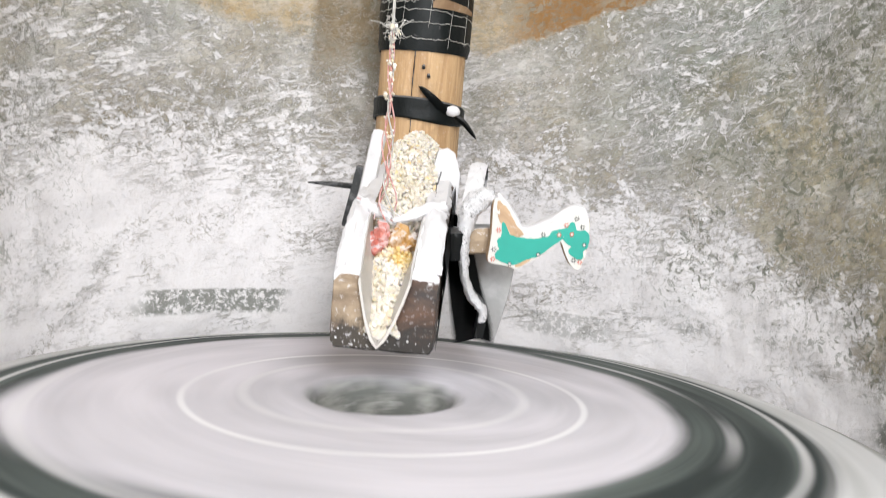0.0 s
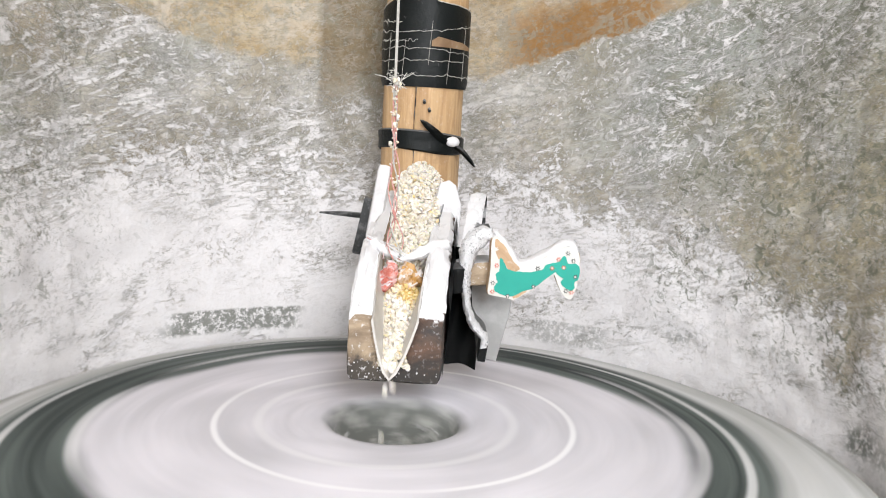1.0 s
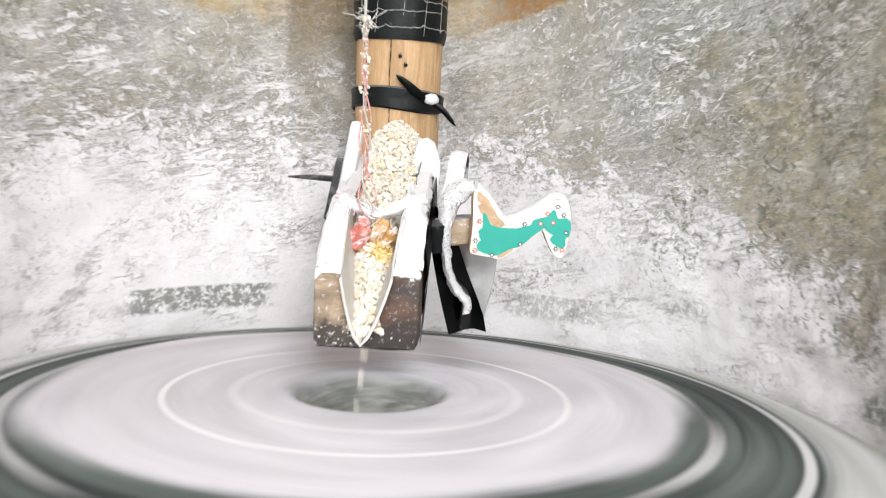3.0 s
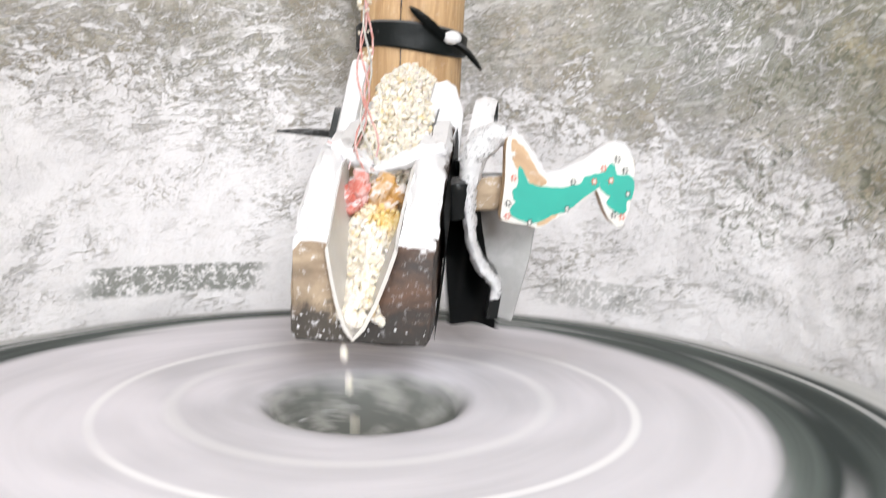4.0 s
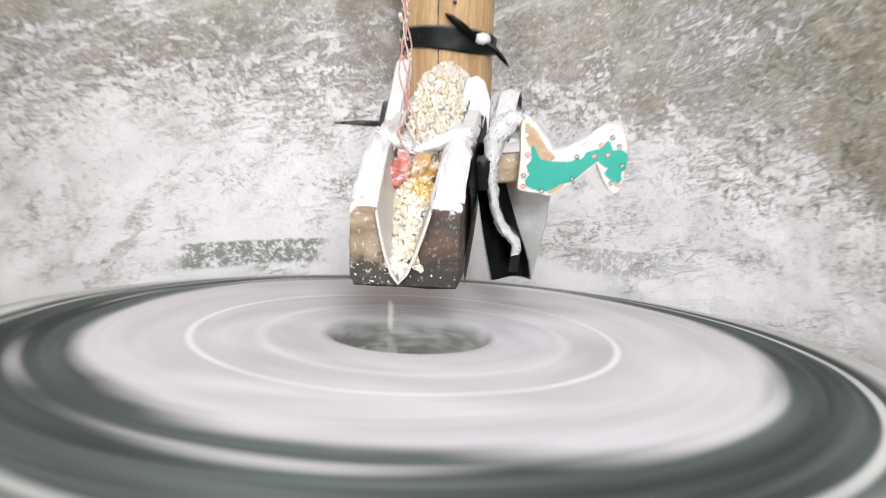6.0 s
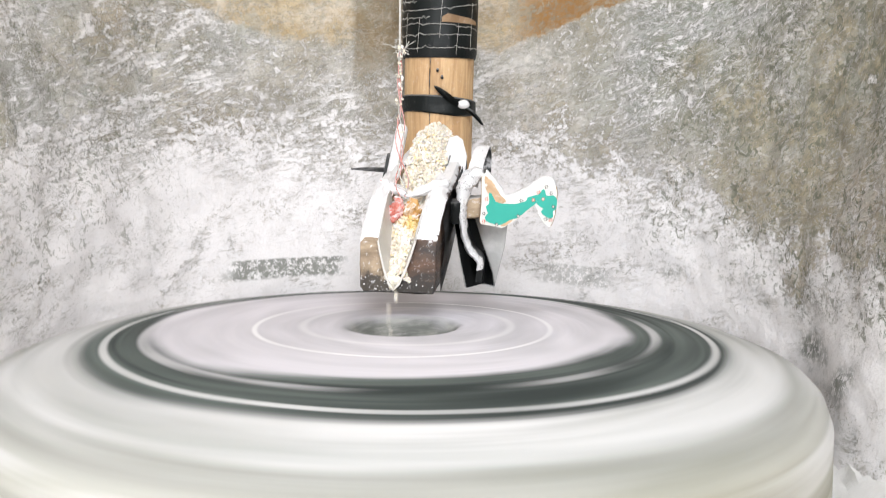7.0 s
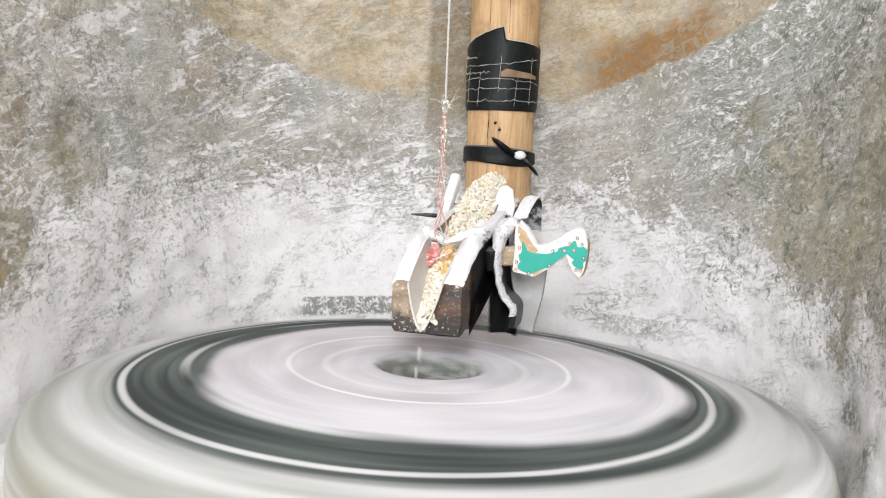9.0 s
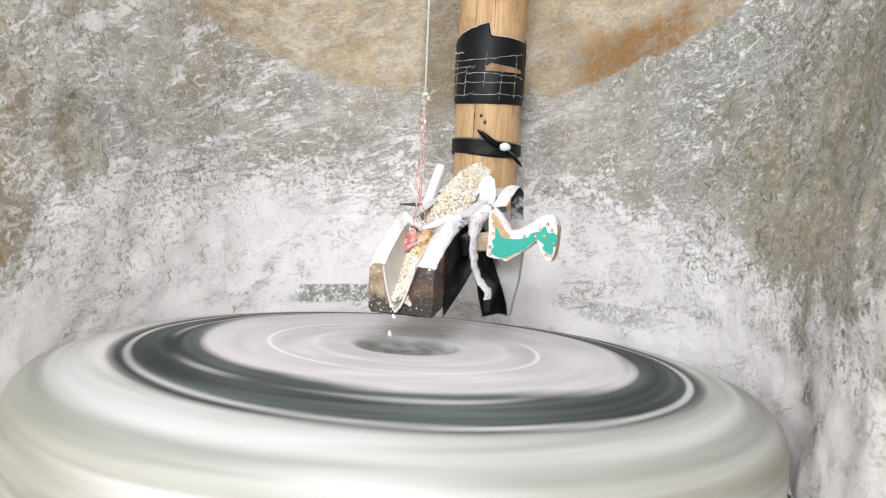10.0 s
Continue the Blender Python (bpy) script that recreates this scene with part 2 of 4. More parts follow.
    pit = n.math("MULTIPLY", n.ramp(n.noise(n.pos, 130.0, 5, 0.75, 0.8), 0.54, 0.60), n.ramp(n.noise(n.pos, 19.0, 5, 0.65), 0.46, 0.58))
    pit = n.math("MAXIMUM", pit, n.math("MULTIPLY", scrape, 0.7))
    # where the flour lies thick it is smooth
    thick = n.math("MULTIPLY", n.ramp(low, 0.55, 0.95), n.ramp(n.noise(n.stretched(flat, 12, 1.0, 1.8), 5.0, 5, 0.6), 0.38, 0.56))
    worn = n.math("SUBTRACT", 1.0, n.math("MULTIPLY", thick, 0.85))
    pit = n.math("MULTIPLY", pit, worn)
    cover = n.math("MAXIMUM", flour, n.math("MULTIPLY", n.math("MAXIMUM", n.math("MAXIMUM", thread, stroke), speck), n.math("MULTIPLY", n.ramp(bare, 0.0, 1.0, 0.95, 0.20), n.ramp(rust, 0.2, 0.8, 1.0, 0.12))))
    cover = n.math("MULTIPLY", cover, n.math("SUBTRACT", 1.0, n.math("MULTIPLY", pit, 0.75)))
    # a bare gritty band just above the stone, and a bare patch by the foot
    px, py, pz = n.split(n.pos)
    band = n.math("MULTIPLY", n.ramp(pz, 0.602, 0.607, 1.0, 0.0), n.ramp(pz, 0.558, 0.568))
    left = n.math("MULTIPLY", n.ramp(wx, -0.45, -0.40), n.ramp(wx, -0.25, -0.20, 1.0, 0.0))
    right = n.math("MULTIPLY", n.math("MULTIPLY", n.ramp(px, 0.16, 0.24), n.ramp(px, 0.33, 0.36, 1.0, 0.0)), 0.55)
    band = n.math("MULTIPLY", band, n.math("MULTIPLY", n.math("MAXIMUM", left, right), n.ramp(py, 0.2, 0.3)))
    foot = blobs(n, place, (((0.445, 0.44, 0.61), 0.0, 0.03), ((0.625, 0.12, 0.575), 0.02, 0.05), ((0.64, 0.03, 0.56), 0.02, 0.055), ((0.68, -0.08, 0.53), 0.02, 0.06)))
    scuff = n.math("MULTIPLY", n.math("MAXIMUM", band, foot), n.ramp(n.noise(n.pos, 95.0, 6, 0.78), 0.41, 0.53))
    # dark lichen-like grains on the sides, where the flour has come off
    sides = n.math("MAXIMUM", n.ramp(wx, 0.36, 0.48), n.math("MULTIPLY", n.ramp(wx, -0.45, -0.56), 0.7))
    grain = n.math("MULTIPLY", n.ramp(n.noise(n.pos, 58.0, 7, 0.74, 1.3), 0.53, 0.57), n.ramp(n.noise(n.pos, 13.0, 5, 0.65), 0.40, 0.53))
    grain = n.math("MULTIPLY", n.math("MULTIPLY", grain, sides), n.ramp(z, 0.59, 0.66))
    faint = n.math("MULTIPLY", n.ramp(n.noise(n.stretched(flat, 10, 1.0, 1.8), 46.0, 7, 0.75, 0.8), 0.52, 0.60), n.ramp(n.noise(n.pos, 10.0, 4, 0.6), 0.42, 0.58))
    dark = n.mix(grit, (0.09, 0.10, 0.085), (0.30, 0.30, 0.27))
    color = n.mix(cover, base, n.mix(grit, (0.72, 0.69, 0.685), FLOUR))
    color = n.mix(n.math("MULTIPLY", n.math("MULTIPLY", faint, worn), 0.45), color, (0.34, 0.325, 0.285))
    chip = n.math("MULTIPLY", n.ramp(n.noise(n.stretched(flat, 12, 1.0, 1.9), 90.0, 8, 0.76, 0.9), 0.555, 0.575), n.ramp(n.noise(n.pos, 15.0, 5, 0.65), 0.43, 0.55))
    color = n.mix(n.math("MULTIPLY", n.math("MULTIPLY", chip, worn), 0.6), color, n.mix(coarse, (0.17, 0.155, 0.115), (0.34, 0.325, 0.28)))
    color = n.mix(n.math("MULTIPLY", grain, 0.8), color, n.mix(grit, (0.075, 0.085, 0.055), (0.24, 0.245, 0.18)))
    color = n.mix(n.math("MULTIPLY", scuff, 0.9), color, dark)
    n.bump(n.math("ADD", n.math("MULTIPLY", fine, 0.8), n.math("ADD", n.math("MULTIPLY", grit, 0.3), n.math("MULTIPLY", cover, 0.7))), 0.75, 0.005)
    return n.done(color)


def stone_material():
    """A grey millstone under flour that its turning has drawn out into rings and a lopsided white disc."""
    n = Nodes("floured_stone", 0.9)
    x, y, z = n.split(n.obj)
    radius = n.math("SQRT", n.math("ADD", n.math("MULTIPLY", x, x), n.math("MULTIPLY", y, y)))

    def off(dx, dy):
        a, b = n.math("SUBTRACT", x, dx), n.math("SUBTRACT", y, dy)
        return n.math("SQRT", n.math("ADD", n.math("MULTIPLY", a, a), n.math("MULTIPLY", b, b)))

    streak = n.noise(n.join(n.math("MULTIPLY", n.math("DIVIDE", x, radius), 0.5), n.math("MULTIPLY", n.math("DIVIDE", y, radius), 0.5), n.math("MULTIPLY", radius, 26.0)), 1.4, 4, 0.5, 0.5)
    broad = n.noise(n.join(n.math("DIVIDE", x, radius), n.math("DIVIDE", y, radius), n.math("MULTIPLY", radius, 9.0)), 1.1, 3, 0.5)
    grain = n.noise(n.obj, 130.0, 5, 0.7)

    def band(r, at, half, soft):
        d = n.math("ABSOLUTE", n.math("SUBTRACT", r, at))
        return n.ramp(d, half, half + soft, 1.0, 0.0)

    wob = n.math("MULTIPLY", n.math("SUBTRACT", streak, 0.5), 0.035)
    stone = n.mix(n.ramp(n.math("ADD", n.math("MULTIPLY", streak, 0.6), n.math("MULTIPLY", broad, 0.4)), 0.38, 0.72), (0.020, 0.028, 0.026), (0.15, 0.175, 0.16))
    # the white disc, its thick side away from the bare side
    swirl = n.math("MULTIPLY", n.math("SUBTRACT", n.noise(n.join(n.math("DIVIDE", x, radius), n.math("DIVIDE", y, radius), 2.0), 2.4, 4, 0.6), 0.5), 0.085)
    disc = n.ramp(n.math("ADD", n.math("ADD", off(-0.030, 0.0), wob), swirl), 0.334, 0.360, 1.0, 0.0)
    haze = n.noise(n.join(n.math("MULTIPLY", x, 2.2), n.math("MULTIPLY", y, 2.2), n.math("MULTIPLY", radius, 5.0)), 1.5, 5, 0.6, 0.8)
    white = n.mix(n.ramp(n.math("ADD", n.math("MULTIPLY", haze, 0.85), n.math("MULTIPLY", streak, 0.15)), 0.34, 0.64), (0.55, 0.53, 0.555), (0.77, 0.735, 0.775))
    drawn = n.noise(n.join(n.math("MULTIPLY", n.math("DIVIDE", x, radius), 0.8), n.math("MULTIPLY", n.math("DIVIDE", y, radius), 0.8), n.math("SUBTRACT", n.math("MULTIPLY", radius, 8.0), n.math("MULTIPLY", z, 13.0))), 1.5, 5, 0.55, 0.5)
    rim_white = n.mix(n.ramp(drawn, 0.30, 0.66), (0.39, 0.395, 0.38), (0.68, 0.67, 0.665))
    patch = n.noise(n.join(n.math("DIVIDE", x, radius), n.math("DIVIDE", y, radius), n.math("SUBTRACT", n.math("MULTIPLY", radius, 5.0), n.math("MULTIPLY", z, 10.0))), 1.6, 4, 0.55, 0.6)
    patch = n.math("MULTIPLY", n.ramp(patch, 0.42, 0.58), n.ramp(z, -0.020, -0.07, 0.15, 0.75))
    rim_white = n.mix(patch, rim_white, n.mix(grain, (0.16, 0.155, 0.10), (0.32, 0.31, 0.235)))
    rim = n.ramp(n.math("ADD", n.math("ADD", off(-0.002, 0.012), wob), n.math("MULTIPLY", swirl, 0.35)), 0.444, 0.474)
    color = n.mix(disc, stone, white)
    half_ring = n.math("MULTIPLY", band(off(0.004, 0.0), 0.365, 0.003, 0.008), n.ramp(broad, 0.45, 0.6))
    color = n.mix(n.math("MULTIPLY", half_ring, 0.6), color, FLOUR)
    color = n.mix(rim, color, rim_white)
    color = n.mix(n.math("MULTIPLY", band(off(0.004, 0.018), 0.432, 0.002, 0.006), n.ramp(n.math("ADD", broad, n.math("MULTIPLY", swirl, 2.0)), 0.3, 0.6, 0.35, 0.8)), color, (0.76, 0.75, 0.74))
    color = n.mix(n.math("MULTIPLY", band(off(0.004, 0.0), 0.2168, 0.001, 0.005), n.ramp(broad, 0.36, 0.58, 0.35, 0.95)), color, (0.88, 0.86, 0.87))
    color = n.mix(n.math("MULTIPLY", band(off(0.0, 0.01), 0.155, 0.001, 0.009), 0.35), color, (0.9, 0.88, 0.88))
    grime = n.math("MULTIPLY", band(off(0.01, 0.0), 0.545, 0.008, 0.022), n.ramp(broad, 0.40, 0.58))
    color = n.mix(n.math("MULTIPLY", grime, 0.6), color, (0.17, 0.17, 0.135))
    # the side and the eye show more bare stone
    side = n.math("MULTIPLY", n.ramp(z, -0.035, -0.10, 0.0, 1.0), n.ramp(broad, 0.36, 0.62, 0.25, 1.0))
    color = n.mix(n.math("MULTIPLY", side, 0.85), color, n.mix(n.ramp(drawn, 0.34, 0.60), (0.17, 0.155, 0.10), (0.42, 0.405, 0.355)))
    eye = n.ramp(n.math("ADD", radius, n.math("MULTIPLY", n.math("SUBTRACT", n.noise(n.obj, 25.0, 3), 0.5), 0.03)), 0.072, 0.094, 1.0, 0.0)
    gravel = n.mix(n.ramp(n.noise(n.obj, 42.0, 4, 0.7), 0.47, 0.6), (0.17, 0.175, 0.16), (0.40, 0.395, 0.365))
    color = n.mix(eye, color, gravel)
    n.bump(n.math("ADD", n.math("MULTIPLY", streak, 0.6), n.math("MULTIPLY", grain, 0.4)), 0.35, 0.003)
    return n.done(color)


def wood_material(name, dark, light, flour=0.0, stretch=(12, 12, 1.0), rough=0.6, char=0.0):
    n = Nodes(name, rough)
    grain = n.noise(n.scaled(n.obj, *stretch), 14.0, 6, 0.65, 0.8)
    patch = n.noise(n.obj, 16.0, 4, 0.6)
    fine = n.noise(n.obj, 160.0, 4, 0.7)
    color = n.mix(n.ramp(grain, 0.3, 0.7), dark, light)
    color = n.mix(n.math("MULTIPLY", n.ramp(patch, 0.52, 0.68), 0.4), color, tuple(c * 0.5 for c in dark))
    if char:
        foot = n.math("ADD", n.split(n.obj)[2], n.math("MULTIPLY", n.math("SUBTRACT", n.noise(n.obj, 50.0, 5, 0.7), 0.5), 0.06))
        color = n.mix(n.ramp(foot, char, char + 0.016, 0.92, 0.0), color, (0.022, 0.019, 0.016))
    if flour:
        up = n.math("ADD", n.split(n.normal)[2], n.math("MULTIPLY", n.math("SUBTRACT", n.noise(n.obj, 55.0, 5, 0.7), 0.5), 0.9))
        dust = n.math("MAXIMUM", n.ramp(up, 0.24, 0.42), n.math("MULTIPLY", n.ramp(n.noise(n.obj, 150.0, 5, 0.7), 0.57, 0.64), 0.6 * flour))
        color = n.mix(dust, color, (0.77, 0.755, 0.76))
    n.bump(n.math("ADD", n.math("MULTIPLY", grain, 0.7), n.math("MULTIPLY", fine, 0.4)), 0.45, 0.003)
    return n.done(color)


def dusty(name, base, rough, flour, lo=0.45, hi=0.62, scale=70.0, bump=0.3, gloss=0.5):
    """A plain coat with flour caught on what faces up and in specks."""
    n = Nodes(name, rough)
    n.bsdf.inputs["Specular IOR Level"].default_value = gloss
    spot = n.noise(n.obj, scale, 5, 0.7)
    up = n.math("ADD", n.split(n.normal)[2], n.math("MULTIPLY", n.math("SUBTRACT", spot, 0.5), 1.0))
    dust = n.math("MULTIPLY", n.math("MAXIMUM", n.ramp(up, 0.35, 0.7), n.math("MULTIPLY", n.ramp(spot, lo, hi), 0.5)), flour)
    shade = n.mix(n.noise(n.obj, 30.0, 4), tuple(c * 0.75 for c in base), base)
    n.bump(spot, bump, 0.002)
    return n.done(n.mix(dust, shade, (0.76, 0.745, 0.75)), n.ramp(dust, 0, 1, rough, 0.95))


def speckled(name):
    """Flour caked on black rubber, rubbed through in specks."""
    n = Nodes(name, 0.95)
    spot = n.noise(n.obj, 320.0, 4, 0.7)
    patch = n.noise(n.obj, 45.0, 4, 0.6)
    gone = n.math("MULTIPLY", n.ramp(spot, 0.54, 0.60), n.ramp(patch, 0.40, 0.60))
    n.bump(n.math("ADD", spot, patch), 0.9, 0.003)
    return n.done(n.mix(n.math("MULTIPLY", gone, 0.7), n.mix(patch, (0.66, 0.65, 0.65), (0.78, 0.765, 0.77)), (0.07, 0.07, 0.068)))


def plaster(name, a, b, scale=5.0):
    n = Nodes(name, 0.95)
    m = n.noise(n.pos, scale, 6, 0.65)
    n.bump(n.noise(n.pos, scale * 9, 5, 0.7), 0.5, 0.006)
    return n.done(n.mix(n.ramp(m, 0.3, 0.7), a, b))


def grain_material(name="maize", dark=(0.66, 0.58, 0.45), light=(0.80, 0.755, 0.67)):
    n = Nodes(name, 0.5)
    tone = n.mix(n.ramp(n.island, 0.0, 1.0), dark, light)
    tone = n.mix(n.ramp(n.island, 0.90, 0.97), tone, (0.74, 0.57, 0.28))
    dust = n.ramp(n.noise(n.obj, 45.0, 5, 0.7), 0.42, 0.64, 0.0, 0.6)
    n.bsdf.inputs["Subsurface Weight"].default_value = 0.1
    n.bsdf.inputs["Subsurface Radius"].default_value = (0.004, 0.003, 0.001)
    return n.done(n.mix(dust, tone, (0.86, 0.83, 0.78)))


MUD = mud_wall_material()
STONE = stone_material()
POLE = wood_material("weathered_pole", (0.40, 0.235, 0.11), (0.60, 0.40, 0.215), 0.2, (6, 6, 0.5), 0.65)
SHOE = wood_material("charred_wood", (0.022, 0.016, 0.013), (0.125, 0.062, 0.034), 0.3, (1.0, 0.5, 2.5), 0.6, -0.065)
SHOE_PALE = wood_material("bare_wood", (0.22, 0.155, 0.10), (0.44, 0.335, 0.225), 1.0, (1.0, 0.5, 2.5), 0.65, -0.058)
HANDLE_WOOD = wood_material("handle_wood", (0.36, 0.22, 0.12), (0.58, 0.40, 0.24), 0.3, (1, 1, 1), 0.6)
FLOURED = dusty("caked_flour", (0.78, 0.765, 0.77), 0.95, 0.6, 0.3, 0.5, 60, 0.9)
TAPE = dusty("black_tape", (0.005, 0.007, 0.007), 0.45, 0.16, 0.64, 0.70, 70, 0.7, 0.22)
RUBBER = dusty("black_rubber", (0.007, 0.008, 0.008), 0.32, 0.08, 0.64, 0.7, 60, 0.3, 0.22)
RUBBER_DUST = speckled("floured_rubber")
RUBBER_HALF = dusty("half_floured_rubber", (0.035, 0.037, 0.036), 0.6, 0.95, 0.44, 0.56, 38, 0.6)
BOARD = dusty("dusty_board", (0.46, 0.455, 0.44), 0.9, 0.5, 0.4, 0.65, 24, 0.4)
HORN = dusty("pale_lining", (0.62, 0.585, 0.54), 0.45, 0.5, 0.5, 0.7, 40, 0.2)
MAIZE = grain_material()
GOLD = grain_material("yellow_maize", (0.62, 0.40, 0.10), (0.80, 0.66, 0.36))
RED = dusty("red_cloth", (0.70, 0.20, 0.15), 0.9, 0.85, 0.42, 0.60, 110, 0.8)
PINK = dusty("red_twine", (0.62, 0.27, 0.23), 0.9, 0.7, 0.42, 0.6, 160, 0.5)
TWINE = dusty("pale_twine", (0.50, 0.48, 0.43), 0.9, 0.6, 0.4, 0.6, 200, 0.5)
AMBER = dusty("amber_gum", (0.52, 0.28, 0.08), 0.45, 0.75, 0.46, 0.64, 80, 0.5)
TEAL = dusty("teal_print", (0.010, 0.37, 0.285), 0.45, 0.14, 0.58, 0.75, 60, 0.15)
PAPER = dusty("printed_paper", (0.74, 0.715, 0.66), 0.55, 0.3, 0.5, 0.7, 40, 0.15)
INK_RED = dusty("red_ink", (0.66, 0.10, 0.045), 0.55, 0.1)
INK_DARK = dusty("dark_ink", (0.04, 0.04, 0.045), 0.55, 0.1)
IRON = dusty("blackened_iron", (0.02, 0.021, 0.021), 0.5, 0.25)
BANK = plaster("flour_bank", (0.68, 0.665, 0.645), (0.83, 0.815, 0.80), 12.0)
PLAIN = plaster("old_plaster", (0.46, 0.41, 0.34), (0.62, 0.58, 0.51))
EARTH = plaster("earth_floor", (0.34, 0.29, 0.22), (0.52, 0.47, 0.39))
ROOF = plaster("sooty_boards", (0.14, 0.10, 0.07), (0.24, 0.18, 0.12))


# ---- shapes ----
from mathutils import geometry


def mesh_object(name, bm, material, smooth=True):
    bmesh.ops.recalc_face_normals(bm, faces=bm.faces)
    data = bpy.data.meshes.new(name)
    bm.to_mesh(data)
    bm.free()
    for p in data.polygons:
        p.use_smooth = smooth
    if smooth:
        data.set_sharp_from_angle(angle=radians(40))
    for m in material if isinstance(material, (list, tuple)) else (material,):
        data.materials.append(m)
    return new(name, data)


def part(name, bm, material, parent, label="", smooth=True):
    ob = mesh_object(name, bm, material, smooth)
    ob.parent = parent
    return tagged(ob, label) if label else ob


def empty(name, place, label, category, group=""):
    ob = new(name)
    ob.location = place
    ob.empty_display_size = 0.02
    bpy.context.view_layer.update()
    return tagged(ob, label, category, group)


def slab(bm, sx, sy, sz, m, bevel=0.0):
    made = bmesh.ops.create_cube(bm, size=1, matrix=m @ Matrix.Diagonal((sx, sy, sz, 1)))
    if bevel:
        edges = list({e for v in made["verts"] for e in v.link_edges})
        bmesh.ops.bevel(bm, geom=edges, offset=bevel, segments=2, affect="EDGES", profile=0.6)


def roughen(bm, amount, scale, seed=0.0):
    bm.normal_update()
    for v in bm.verts:
        v.co += v.normal * amount * noise.fractal(v.co * scale + Vector((seed, seed, seed)), 0.7, 2.0, 3)


def tube(bm, points, radius, sides=6, caps=True):
    """A round bar along points; radius may be a list."""
    pts = [Vector(p) for p in points]
    radii = radius if isinstance(radius, (list, tuple)) else [radius] * len(pts)
    rings = []
    side = None
    for k, p in enumerate(pts):
        way = (pts[min(k + 1, len(pts) - 1)] - pts[max(k - 1, 0)]).normalized()
        if side is None:
            side = way.orthogonal().normalized()
        side = (side - way * side.dot(way)).normalized()
        up = way.cross(side)
        rings.append([bm.verts.new(p + (side * math.cos(a) + up * math.sin(a)) * radii[k]) for a in (2 * math.pi * i / sides for i in range(sides))])
    for a, b in zip(rings, rings[1:]):
        for i in range(sides):
            bm.faces.new((a[i], a[(i + 1) % sides], b[(i + 1) % sides], b[i]))
    if caps:
        bm.faces.new(rings[0][::-1]), bm.faces.new(rings[-1])


def skin(bm, rows, closed=False):
    """Faces between rows of places; returns the rows of vertices."""
    made = [[bm.verts.new(p) for p in row] for row in rows]
    for a, b in zip(made, made[1:]):
        n = len(a)
        for i in range(n if closed else n - 1):
            bm.faces.new((a[i], a[(i + 1) % n], b[(i + 1) % n], b[i]))
    return made


def lathe(bm, profile, sides):
    rows = [[(r * math.cos(2 * math.pi * i / sides), r * math.sin(2 * math.pi * i / sides), z) for i in range(sides)] for r, z in profile]
    return skin(bm, rows, True)


def extruded(bm, outline, depth, m, bevel=0.0):
    """A flat outline (x, z) given thickness along y, its edges rounded by shrinking the outline towards both faces."""
    k = len(outline)
    pts = [Vector((x, z)) for x, z in outline]
    area = sum(p.x * q.y - q.x * p.y for p, q in zip(pts, pts[1:] + pts[:1]))
    inward = []
    for i in range(k):
        way = pts[(i + 1) % k] - pts[i - 1]
        inward.append(Vector((-way.y, way.x)).normalized() * (1 if area > 0 else -1))
    levels = [(bevel, 0.0), (bevel * 0.3, bevel * 0.3), (0.0, bevel), (0.0, depth - bevel), (bevel * 0.3, depth - bevel * 0.3), (bevel, depth)] if bevel else [(0.0, 0.0), (0.0, depth)]
    rings = []
    for shrink, y in levels:
        rings.append([bm.verts.new(m @ Vector((p.x + w.x * shrink, y, p.y + w.y * shrink))) for p, w in zip(pts, inward)])
    for a, b in zip(rings, rings[1:]):
        for i in range(k):
            bm.faces.new((a[i], a[(i + 1) % k], b[(i + 1) % k], b[i]))
    for i, j, l in geometry.tessellate_polygon([[Vector((p.x, p.y, 0)) for p in pts]]):
        for ring in (rings[0], rings[-1]):
            bm.faces.new((ring[i], ring[j], ring[l]))


def smooth_line(points, steps=6, closed=False):
    """Points of a soft curve through the given ones."""
    pts = [Vector(p) for p in points]
    out, n = [], len(pts)
    for i in range(n if closed else n - 1):
        g = (lambda k: pts[k % n]) if closed else (lambda k: pts[min(max(k, 0), n - 1)])
        p0, p1, p2, p3 = g(i - 1), g(i), g(i + 1), g(i + 2)
        for s in range(steps):
            t = s / steps
            out.append(0.5 * ((2 * p1) + (p2 - p0) * t + (2 * p0 - 5 * p1 + 4 * p2 - p3) * t * t + (3 * p1 - p0 - 3 * p2 + p3) * t ** 3))
    if not closed:
        out.append(pts[-1])
    return out


# ---- the setting ----
TOP = 0.589         # height of the stone's upper face
AXIS = (-0.006, 0.053, TOP)
WALL_X, WALL_Y = 0.602, 0.651


